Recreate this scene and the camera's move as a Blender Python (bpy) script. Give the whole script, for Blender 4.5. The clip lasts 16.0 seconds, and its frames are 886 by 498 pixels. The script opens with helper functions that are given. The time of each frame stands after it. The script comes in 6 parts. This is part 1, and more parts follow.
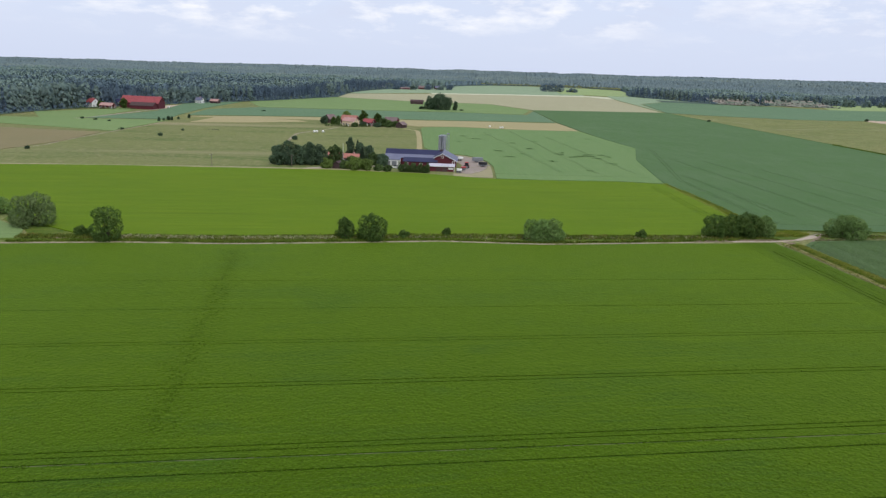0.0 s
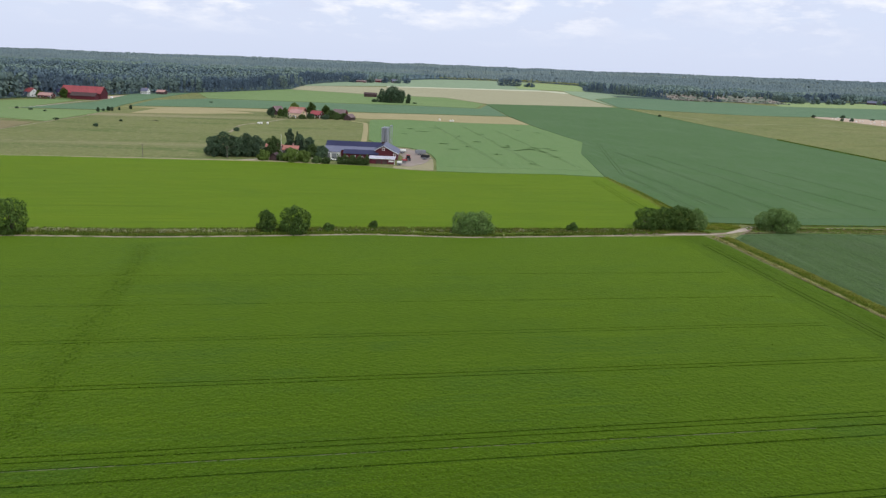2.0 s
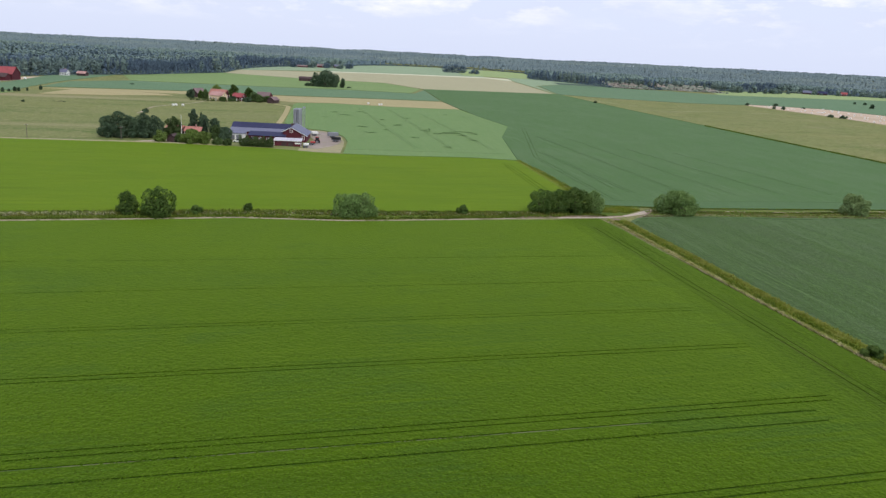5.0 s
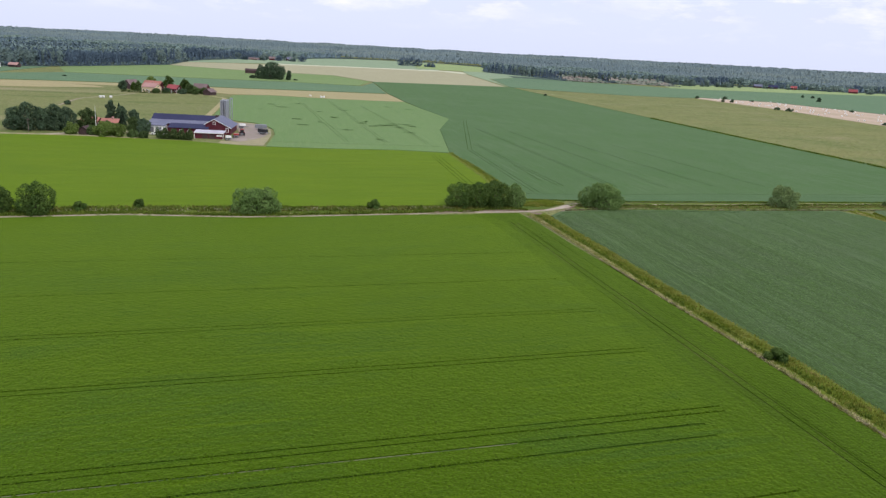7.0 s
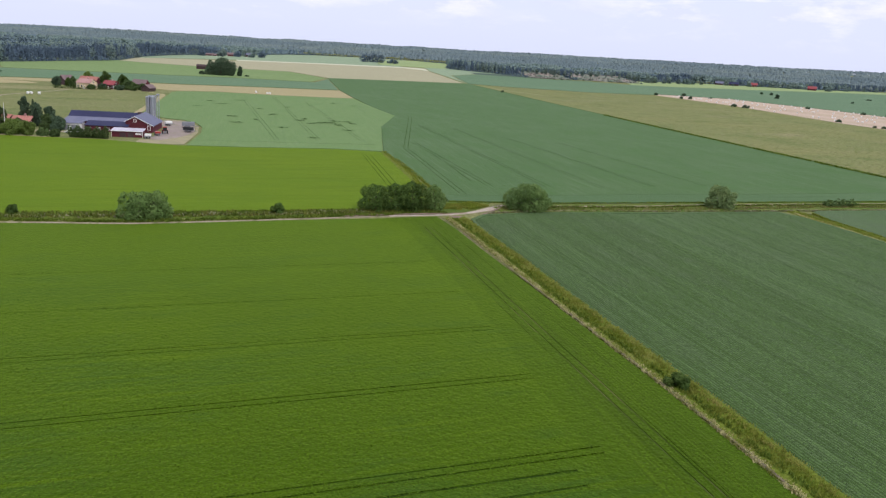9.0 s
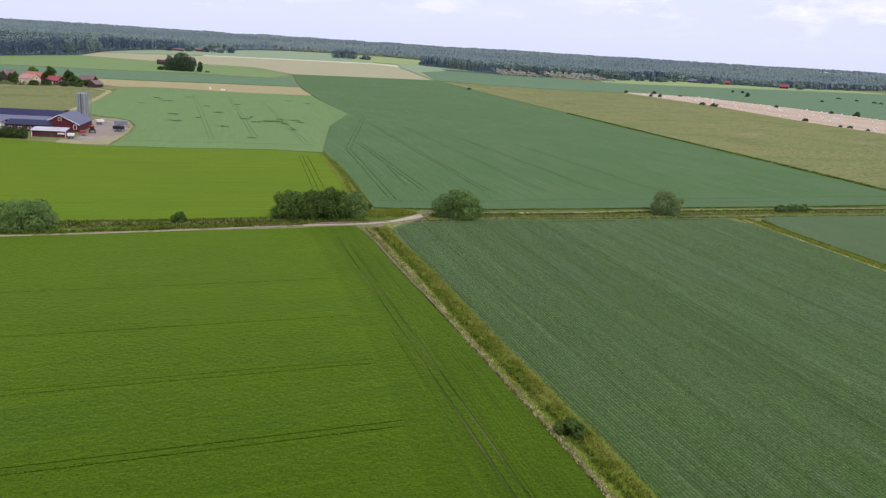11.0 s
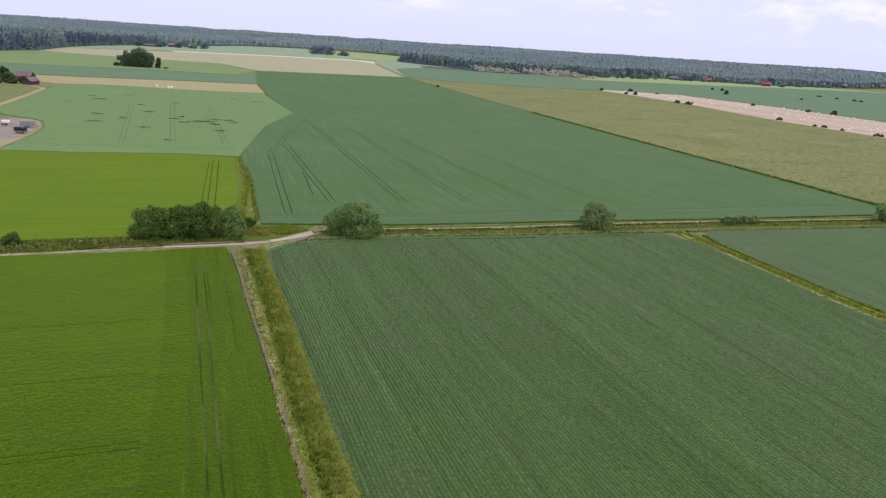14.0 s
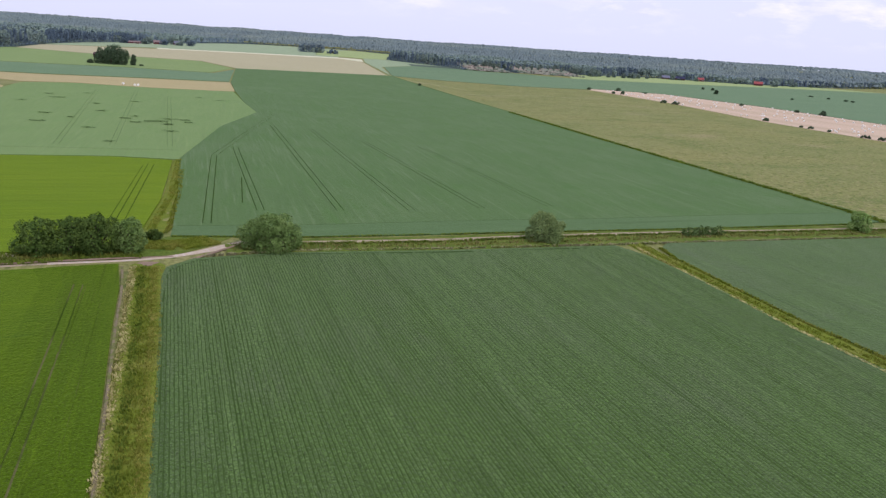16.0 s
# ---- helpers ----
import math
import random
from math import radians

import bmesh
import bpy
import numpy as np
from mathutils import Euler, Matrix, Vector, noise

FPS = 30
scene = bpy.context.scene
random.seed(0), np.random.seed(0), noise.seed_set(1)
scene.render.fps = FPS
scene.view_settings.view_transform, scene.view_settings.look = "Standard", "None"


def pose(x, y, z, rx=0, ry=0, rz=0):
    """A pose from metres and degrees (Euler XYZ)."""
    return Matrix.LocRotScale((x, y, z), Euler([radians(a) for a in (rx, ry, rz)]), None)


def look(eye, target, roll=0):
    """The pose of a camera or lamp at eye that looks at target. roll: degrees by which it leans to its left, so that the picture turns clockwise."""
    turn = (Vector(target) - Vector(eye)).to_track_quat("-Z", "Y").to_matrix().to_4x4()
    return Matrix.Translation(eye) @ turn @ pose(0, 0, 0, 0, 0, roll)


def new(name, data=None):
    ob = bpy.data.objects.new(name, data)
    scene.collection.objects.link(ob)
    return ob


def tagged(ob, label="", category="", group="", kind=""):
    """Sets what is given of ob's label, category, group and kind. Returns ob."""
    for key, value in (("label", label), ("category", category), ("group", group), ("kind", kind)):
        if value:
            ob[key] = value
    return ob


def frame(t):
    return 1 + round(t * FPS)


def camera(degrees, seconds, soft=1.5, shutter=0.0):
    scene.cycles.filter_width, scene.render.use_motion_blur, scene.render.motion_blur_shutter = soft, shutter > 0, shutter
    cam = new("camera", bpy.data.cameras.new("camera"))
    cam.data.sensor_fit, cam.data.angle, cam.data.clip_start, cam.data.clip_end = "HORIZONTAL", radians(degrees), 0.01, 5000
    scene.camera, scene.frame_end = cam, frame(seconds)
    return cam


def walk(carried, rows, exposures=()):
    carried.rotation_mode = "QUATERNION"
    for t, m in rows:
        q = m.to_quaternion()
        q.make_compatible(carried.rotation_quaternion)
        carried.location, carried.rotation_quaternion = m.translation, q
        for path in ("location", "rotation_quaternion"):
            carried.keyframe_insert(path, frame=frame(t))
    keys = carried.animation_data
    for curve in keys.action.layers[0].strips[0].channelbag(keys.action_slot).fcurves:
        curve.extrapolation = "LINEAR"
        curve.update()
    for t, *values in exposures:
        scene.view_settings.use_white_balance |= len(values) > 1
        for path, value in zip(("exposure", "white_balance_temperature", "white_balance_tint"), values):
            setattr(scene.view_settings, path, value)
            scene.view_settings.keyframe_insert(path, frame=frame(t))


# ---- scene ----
cam = camera(59.5, 16.0, 1.35)
# seconds, x, y, z in metres; turn, tilt and roll in degrees
ROWS = [
    (0.0, 0.81, -0.69, 49.00, 0.077, -13.090, 2.116),
    (0.5, 3.03, 0.83, 48.84, -0.708, -13.154, 2.291),
    (1.0, 5.42, 1.86, 48.60, -1.496, -13.186, 2.372),
    (1.5, 8.00, 3.29, 48.33, -2.232, -13.294, 2.584),
    (2.0, 11.04, 4.58, 47.86, -2.845, -13.383, 2.695),
    (2.5, 14.20, 6.36, 47.28, -3.371, -13.476, 2.810),
    (3.0, 17.55, 7.51, 46.92, -3.859, -13.622, 3.002),
    (3.5, 20.90, 9.18, 46.26, -4.402, -13.780, 3.137),
    (4.0, 24.47, 10.87, 45.76, -4.998, -13.894, 3.198),
    (6.5, 42.83, 22.18, 43.66, -8.765, -14.252, 3.506),
    (7.0, 46.95, 24.86, 43.41, -9.359, -14.316, 3.521),
    (7.5, 51.05, 27.54, 43.31, -9.962, -14.383, 3.576),
    (8.0, 55.41, 30.65, 43.20, -10.543, -14.423, 3.605),
    (8.5, 59.76, 33.67, 43.06, -11.115, -14.393, 3.662),
    (9.0, 64.25, 36.89, 43.10, -11.636, -14.396, 3.670),
    (9.5, 68.57, 39.97, 43.14, -12.123, -14.399, 3.755),
    (10.0, 72.72, 42.77, 43.45, -12.520, -14.479, 3.859),
    (12.5, 94.84, 58.87, 44.47, -13.955, -14.594, 4.056),
    (13.0, 99.29, 62.08, 44.74, -14.023, -14.654, 4.089),
    (13.5, 103.89, 65.15, 44.93, -14.056, -14.672, 4.098),
    (14.0, 108.54, 68.77, 45.03, -14.138, -14.735, 4.127),
    (14.5, 113.07, 72.05, 45.09, -14.217, -14.718, 4.202),
    (15.0, 117.72, 75.37, 45.15, -14.303, -14.743, 4.229),
    (15.5, 122.32, 78.44, 45.20, -14.392, -14.808, 4.289),
    (16.0, 127.03, 81.63, 45.48, -14.464, -14.814, 4.347),
]
walk(cam, [(t, pose(x, y, z, 0, 0, yaw) @ pose(0, 0, 0, 90 + pitch) @ pose(0, 0, 0, 0, 0, roll)) for t, x, y, z, yaw, pitch, roll in ROWS],
     [(0.0, 0.02, 6300, 6.0), (3.5, 0.07, 6300, 7.0), (7.0, 0.16, 6350, 10.0), (10.0, 0.16, 6350, 12.5), (13.0, 0.15, 6350, 15.0), (16.0, 0.14, 6350, 17.0)])

# ---- world and light ----
world = bpy.data.worlds.new("sky")
scene.world = world
world.use_nodes = True
wn, wl = world.node_tree.nodes, world.node_tree.links
wn.clear()
SUN_EL, SUN_AZ = 52.0, 150.0  # degrees; the azimuth clockwise from +y
sky = wn.new("ShaderNodeTexSky")
sky.sky_type, sky.sun_disc = "NISHITA", False
sky.sun_elevation, sky.sun_rotation = radians(SUN_EL), radians(SUN_AZ)
sky.air_density, sky.dust_density, sky.ozone_density = 1.0, 2.5, 1.5
bright = wn.new("ShaderNodeMix")
bright.data_type, bright.blend_type = "RGBA", "MULTIPLY"
bright.inputs[0].default_value = 1.0
bright.inputs[7].default_value = (0.11, 0.11, 0.11, 1)
wl.new(sky.outputs[0], bright.inputs[6])
coord = wn.new("ShaderNodeTexCoord")
squash = wn.new("ShaderNodeMapping")
squash.inputs["Scale"].default_value = (1.0, 1.0, 3.4)
squash.inputs["Location"].default_value = (0.35, 0.1, 0.42)
wl.new(coord.outputs["Generated"], squash.inputs[0])


def cloud_layer(scale, detail, low, high):
    t = wn.new("ShaderNodeTexNoise")
    t.inputs["Scale"].default_value, t.inputs["Detail"].default_value, t.inputs["Roughness"].default_value = scale, detail, 0.6
    wl.new(squash.outputs[0], t.inputs["Vector"])
    r = wn.new("ShaderNodeMapRange")
    r.inputs[1].default_value, r.inputs[2].default_value = low, high
    wl.new(t.outputs[0], r.inputs[0])
    return r.outputs[0]


def times(a, b):
    m = wn.new("ShaderNodeMath")
    m.operation = "MULTIPLY"
    wl.new(a, m.inputs[0])
    wl.new(b, m.inputs[1])
    return m.outputs[0]


# cumulus in broken groups, fading into the haze low over the land
sep = wn.new("ShaderNodeSeparateXYZ")
wl.new(coord.outputs["Generated"], sep.inputs[0])
high_up = wn.new("ShaderNodeMapRange")
high_up.inputs[1].default_value, high_up.inputs[2].default_value = 0.022, 0.062
wl.new(sep.outputs[2], high_up.inputs[0])
puffs = times(times(cloud_layer(13.0, 6, 0.47, 0.68), cloud_layer(4.0, 2, 0.36, 0.58)), high_up.outputs[0])
grey_base = times(cloud_layer(11.0, 4, 0.46, 0.70), high_up.outputs[0])
veil = wn.new("ShaderNodeMix")
veil.data_type = "RGBA"
veil.inputs[0].default_value = 0.86
veil.inputs[7].default_value = (0.765, 0.805, 1.0, 1)
wl.new(bright.outputs[2], veil.inputs[6])
shade = wn.new("ShaderNodeMix")
shade.data_type = "RGBA"
shade.inputs[7].default_value = (0.70, 0.73, 0.89, 1)
wl.new(grey_base, shade.inputs[0])
wl.new(veil.outputs[2], shade.inputs[6])
clear = wn.new("ShaderNodeMix")
clear.data_type = "RGBA"
clear.inputs[7].default_value = (1.04, 1.0, 1.03, 1)
wl.new(puffs, clear.inputs[0])
wl.new(shade.outputs[2], clear.inputs[6])
back = wn.new("ShaderNodeBackground")
back.inputs[1].default_value = 1.0
wl.new(clear.outputs[2], back.inputs[0])
wout = wn.new("ShaderNodeOutputWorld")
wl.new(back.outputs[0], wout.inputs[0])

sun_data = bpy.data.lights.new("sun", "SUN")
sun_data.energy, sun_data.angle, sun_data.color = 1.5, radians(10), (1.0, 0.95, 0.86)
sun = new("sun", sun_data)
az, el = radians(SUN_AZ), radians(SUN_EL)
sun.matrix_world = look((300 * math.sin(az) * math.cos(el), 300 * math.cos(az) * math.cos(el), 300 * math.sin(el)), (0, 0, 0))


# ---- materials ----
def mat(name, base, rough=0.85, tones=(), grain=None, bump=None, sheen=None, metal=0.0, vary=0.0, coords="Object", spin=0.0, stripe=None, spec=0.5, thin=0.0):
    """base colour; tones: (scale, stretch, colour, low, high) noise layers over it; grain: (scale, amount) light and dark;
    bump: (scale, depth); stripe: (width, depth) rows across local x; vary: change per object."""
    m = bpy.data.materials.new(name)
    m.use_nodes = True
    nt = m.node_tree
    n, l = nt.nodes, nt.links
    b = n["Principled BSDF"]
    b.inputs["Roughness"].default_value = rough
    b.inputs["Metallic"].default_value = metal
    b.inputs["Specular IOR Level"].default_value = spec
    tc = n.new("ShaderNodeTexCoord")
    turn = n.new("ShaderNodeMapping")
    turn.inputs["Rotation"].default_value = (0, 0, radians(spin))
    l.new(tc.outputs[coords], turn.inputs[0])
    rgb = n.new("ShaderNodeRGB")
    rgb.outputs[0].default_value = (*base, 1)
    last = rgb.outputs[0]
    for scale, stretch, colour, low, high in tones:
        mp = n.new("ShaderNodeMapping")
        mp.inputs["Scale"].default_value = (scale, scale / stretch, scale)
        mp.inputs["Location"].default_value = (scale * 7.3, stretch * 3.1, 0)
        l.new(turn.outputs[0], mp.inputs[0])
        t = n.new("ShaderNodeTexNoise")
        t.inputs["Scale"].default_value, t.inputs["Detail"].default_value = 1.0, 4
        l.new(mp.outputs[0], t.inputs["Vector"])
        r = n.new("ShaderNodeMapRange")
        r.inputs[1].default_value, r.inputs[2].default_value = low, high
        l.new(t.outputs[0], r.inputs[0])
        x = n.new("ShaderNodeMix")
        x.data_type = "RGBA"
        x.inputs[7].default_value = (*colour, 1)
        l.new(r.outputs[0], x.inputs[0])
        l.new(last, x.inputs[6])
        last = x.outputs[2]
    height = None
    if stripe:
        w = n.new("ShaderNodeTexWave")
        w.wave_type, w.bands_direction = "BANDS", "X"
        w.inputs["Scale"].default_value = 1.0 / (stripe[0] * 3.18)
        w.inputs["Distortion"].default_value, w.inputs["Detail"].default_value, w.inputs["Detail Scale"].default_value = 0.3, 2, 0.25
        l.new(turn.outputs[0], w.inputs["Vector"])
        r = n.new("ShaderNodeMapRange")
        r.inputs[3].default_value, r.inputs[4].default_value = 1 - stripe[1], 1 + stripe[1]
        l.new(w.outputs["Fac"], r.inputs[0])
        x = n.new("ShaderNodeMix")
        x.data_type, x.blend_type = "RGBA", "MULTIPLY"
        x.inputs[0].default_value = 1
        l.new(last, x.inputs[6])
        l.new(r.outputs[0], x.inputs[7])
        last = x.outputs[2]
    if grain:
        t = n.new("ShaderNodeTexNoise")
        t.inputs["Scale"].default_value, t.inputs["Detail"].default_value, t.inputs["Roughness"].default_value = grain[0], 5, 0.65
        l.new(turn.outputs[0], t.inputs["Vector"])
        r = n.new("ShaderNodeMapRange")
        r.inputs[1].default_value, r.inputs[2].default_value = 0.3, 0.7
        r.inputs[3].default_value, r.inputs[4].default_value = 1 - grain[1], 1 + grain[1]
        l.new(t.outputs[0], r.inputs[0])
        x = n.new("ShaderNodeMix")
        x.data_type, x.blend_type = "RGBA", "MULTIPLY"
        x.inputs[0].default_value = 1
        l.new(last, x.inputs[6])
        l.new(r.outputs[0], x.inputs[7])
        last = x.outputs[2]
    if vary:
        info = n.new("ShaderNodeObjectInfo")
        isl = n.new("ShaderNodeNewGeometry")
        both = n.new("ShaderNodeMath")
        both.operation = "ADD"
        l.new(info.outputs["Random"], both.inputs[0])
        l.new(isl.outputs["Random Per Island"], both.inputs[1])
        r = n.new("ShaderNodeMapRange")
        r.inputs[2].default_value = 2.0
        r.inputs[3].default_value, r.inputs[4].default_value = 1 - vary, 1 + vary
        l.new(both.outputs[0], r.inputs[0])
        x = n.new("ShaderNodeMix")
        x.data_type, x.blend_type = "RGBA", "MULTIPLY"
        x.inputs[0].default_value = 1
        l.new(last, x.inputs[6])
        l.new(r.outputs[0], x.inputs[7])
        last = x.outputs[2]
    l.new(last, b.inputs["Base Color"])
    if thin:
        # thin leaves let some light through
        tr = n.new("ShaderNodeBsdfTranslucent")
        l.new(last, tr.inputs[0])
        ms = n.new("ShaderNodeMixShader")
        ms.inputs[0].default_value = thin
        l.new(b.outputs[0], ms.inputs[1])
        l.new(tr.outputs[0], ms.inputs[2])
        l.new(ms.outputs[0], n["Material Output"].inputs[0])
    if sheen:
        b.inputs["Sheen Weight"].default_value, b.inputs["Sheen Roughness"].default_value = sheen[0], 0.5
        b.inputs["Sheen Tint"].default_value = (*sheen[1], 1)
    if bump:
        t = n.new("ShaderNodeTexNoise")
        t.inputs["Scale"].default_value, t.inputs["Detail"].default_value = bump[0], 4
        l.new(turn.outputs[0], t.inputs["Vector"])
        bp = n.new("ShaderNodeBump")
        bp.inputs["Strength"].default_value, bp.inputs["Distance"].default_value = 1.0, bump[1]
        l.new(t.outputs[0], bp.inputs["Height"])
        l.new(bp.outputs[0], b.inputs["Normal"])
    return m

def crop(name, base, light, dark, spin, rows=0.0, tip=(0.5, 0.7, 0.2), sheen=0.06, grain=0.35, speck=0.0, tint=None):
    """Standing crop: broad light and dark patches, streaks along the drill rows, leafy grain; speck: gap shade painted
    as dark dots, with pale tips;
    tint: a second hue in soft patches."""
    tones = [(0.018, 1.6, light, 0.45, 0.75), (0.07, 3.0, dark, 0.5, 0.8), (0.9, 3.0, light, 0.55, 0.85), (2.6, 1.0, tuple(c * (1 - grain * 0.8) for c in dark), 0.55, 0.72)]
    if tint:
        tones += [(0.055, 1.4, tint, 0.48, 0.72), (0.16, 2.4, tint, 0.56, 0.74)]
    if rows:
        shade = tuple(c * (1 - rows) for c in base)
        deep = tuple(c * (1 - rows * 1.9) for c in base)
        lit = tuple(c * (1 + rows * 0.4) for c in light)
        tones += [(1.5, 22.0, shade, 0.46, 0.66), (1.1, 30.0, lit, 0.56, 0.72), (0.8, 60.0, deep, 0.60, 0.66)]
    if speck:
        tones += [(4.2, 1.0, tuple(c * (1 - speck) for c in base), 0.57, 0.66), (5.6, 1.0, tuple(min(1.0, c * (1 + speck * 0.55)) for c in light), 0.60, 0.70)]
    return mat(name, base, 0.9, spin=spin, sheen=(sheen, tip), tones=tones, grain=(3.6, grain), bump=(1.6, 0.22), spec=0.06)


M_BARLEY = crop("barley", (0.0365, 0.0780, 0.0013), (0.050, 0.094, 0.0018), (0.028, 0.064, 0.0016), 80.5, 0.02, (0.64, 0.88, 0.08), 0.26, 0.42, 0.55, (0.024, 0.064, 0.0060))
M_BARLEY_DEEP = crop("barley_deep", (0.0340, 0.0735, 0.0013), (0.046, 0.088, 0.0018), (0.027, 0.062, 0.0016), 80.5, 0.02, (0.64, 0.88, 0.08), 0.22, 0.42, 0.55, (0.023, 0.060, 0.005))
M_BARLEY_EDGE = crop("barley_edge", (0.042, 0.084, 0.0026), (0.054, 0.098, 0.0036), (0.034, 0.072, 0.0026), -4.8, 0.16, (0.62, 0.85, 0.10), 0.16, 0.5, 0.45)
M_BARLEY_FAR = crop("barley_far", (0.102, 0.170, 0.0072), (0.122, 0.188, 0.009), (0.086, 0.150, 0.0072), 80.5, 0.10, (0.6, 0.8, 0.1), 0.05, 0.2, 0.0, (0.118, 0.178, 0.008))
M_BENT = crop("bent_barley", (0.033, 0.071, 0.0013), (0.042, 0.083, 0.0017), (0.028, 0.061, 0.0015), 80.5, 0.0, (0.64, 0.88, 0.08), 0.18, 0.4)
M_WHEAT = crop("wheat", (0.0579, 0.1074, 0.0219), (0.0704, 0.1212, 0.0316), (0.0454, 0.0906, 0.0153), -5.1, 0.14, (0.58, 0.66, 0.54), 0.18, 0.50, 0.55, (0.0675, 0.1024, 0.0372))
# bluer than the near wheat: some distance haze is in the colour
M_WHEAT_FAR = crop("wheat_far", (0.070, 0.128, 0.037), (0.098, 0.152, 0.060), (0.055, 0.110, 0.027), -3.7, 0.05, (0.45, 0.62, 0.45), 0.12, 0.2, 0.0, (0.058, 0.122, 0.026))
M_WHEAT_EDGE = crop("wheat_edge", (0.076, 0.136, 0.050), (0.090, 0.150, 0.060), (0.066, 0.124, 0.044), 80.0, 0.08, (0.5, 0.65, 0.45), 0.08, 0.2)
M_PALE = crop("young_oats", (0.136, 0.212, 0.070), (0.154, 0.228, 0.080), (0.118, 0.194, 0.060), -2.4, 0.05, (0.6, 0.8, 0.5), 0.1, 0.2, 0.0, (0.122, 0.204, 0.062))
# far ley colour raised to stand for patchy sunlight
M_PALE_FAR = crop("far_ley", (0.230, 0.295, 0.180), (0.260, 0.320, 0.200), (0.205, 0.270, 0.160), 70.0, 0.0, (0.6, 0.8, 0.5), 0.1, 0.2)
# next four are lightened and blued for distance haze; the fallow also for sun
M_TEAL = crop("late_wheat", (0.1058, 0.1747, 0.0936), (0.1334, 0.1994, 0.108), (0.092, 0.159, 0.0816), 80.0, 0.06, (0.5, 0.7, 0.4), 0.1, 0.2)
M_GREEN = crop("ley", (0.1652, 0.2357, 0.0868), (0.1947, 0.2587, 0.1008), (0.1392, 0.2127, 0.0756), 80.0, 0.08, (0.5, 0.7, 0.3), 0.1, 0.2)
M_TAN = crop("mown_grass", (0.3472, 0.2964, 0.15), (0.3808, 0.3135, 0.1688), (0.2688, 0.2679, 0.1187), 80.0, 0.1, (0.7, 0.65, 0.4), 0.1, 0.2)
M_BROWN = crop("fallow", (0.348, 0.3245, 0.2015), (0.384, 0.354, 0.2236), (0.3, 0.3009, 0.169), 80.0, 0.05, (0.7, 0.65, 0.4), 0.1, 0.15)
M_BROWN_NEAR = crop("old_ley", (0.205, 0.172, 0.085), (0.230, 0.190, 0.095), (0.165, 0.155, 0.070), 80.0, 0.1, (0.7, 0.65, 0.4), 0.1, 0.2)
M_STRAW = mat("hay_stubble", (0.47, 0.35, 0.25), 0.9, [(0.03, 8.0, (0.36, 0.28, 0.17), 0.45, 0.75), (0.2, 30.0, (0.47, 0.36, 0.24), 0.5, 0.7)], (1.5, 0.15), (1.0, 0.1), spin=-8.0)
# patchy sun on the far land is put into these two ley colours
M_SUN_TINTED = crop("sun_tinted_ley", (0.250, 0.320, 0.130), (0.290, 0.350, 0.150), (0.215, 0.290, 0.110), 70.0, 0.05, (0.6, 0.7, 0.4), 0.1, 0.2)
M_CHALK = crop("cut_ley", (0.54, 0.53, 0.38), (0.60, 0.58, 0.43), (0.47, 0.47, 0.32), 70.0, 0.0, (0.6, 0.7, 0.4), 0.1, 0.15)
M_PASTURE = mat("pasture", (0.168, 0.184, 0.062), 0.9, [(0.012, 2.0, (0.192, 0.192, 0.066), 0.42, 0.7), (0.05, 2.0, (0.118, 0.150, 0.042), 0.48, 0.68), (0.3, 1.3, (0.228, 0.214, 0.096), 0.50, 0.70), (0.03, 2.2, (0.240, 0.214, 0.108), 0.58, 0.76), (0.45, 1.3, (0.088, 0.118, 0.032), 0.56, 0.68)],
                (0.8, 0.4), (0.8, 0.35), sheen=(0.06, (0.7, 0.7, 0.4)), spin=80, spec=0.06)
M_VERGE = mat("verge_grass", (0.092, 0.136, 0.021), 0.9, [(0.25, 4.0, (0.140, 0.160, 0.036), 0.45, 0.7), (0.6, 2.0, (0.060, 0.102, 0.016), 0.5, 0.7)], (2.0, 0.35), (1.4, 0.3), spin=84, spec=0.06)
# floor tinted bluish green to blend with the haze-coloured woods
M_FLOOR = mat("forest_floor", (0.082, 0.116, 0.092), 0.95, [(0.05, 1.0, (0.105, 0.140, 0.100), 0.45, 0.7)], (0.8, 0.3), (0.8, 0.2), spec=0.03)
M_LUSH = mat("lush_grass", (0.125, 0.162, 0.020), 0.9, [(0.25, 4.0, (0.167, 0.181, 0.039), 0.45, 0.7), (0.6, 2.0, (0.097, 0.140, 0.015), 0.5, 0.7)], (2.0, 0.3), (1.4, 0.2), spin=84, spec=0.06)
M_RUT_PALE = mat("pale_wheel_rut", (0.090, 0.142, 0.052), 0.95, [(0.3, 6.0, (0.115, 0.160, 0.065), 0.5, 0.7)], (3.0, 0.2), (3.0, 0.04), spec=0.05)
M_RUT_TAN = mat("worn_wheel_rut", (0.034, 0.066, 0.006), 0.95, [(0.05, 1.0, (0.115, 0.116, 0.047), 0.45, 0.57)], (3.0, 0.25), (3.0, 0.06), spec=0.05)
M_BARERUT = mat("bare_rut", (0.150, 0.160, 0.080), 0.95, [(0.12, 1.0, (0.060, 0.095, 0.030), 0.48, 0.6)], (3.0, 0.25), (3.0, 0.05), spec=0.05)
# soil and leaves between rows, darkened by painting in the shade there
M_GAP_SHADE = mat("row_gap_shade", (0.038, 0.070, 0.017), 0.95, [(0.05, 2.0, (0.050, 0.084, 0.024), 0.45, 0.7)], (3.0, 0.25), (3.0, 0.06), spec=0.05)
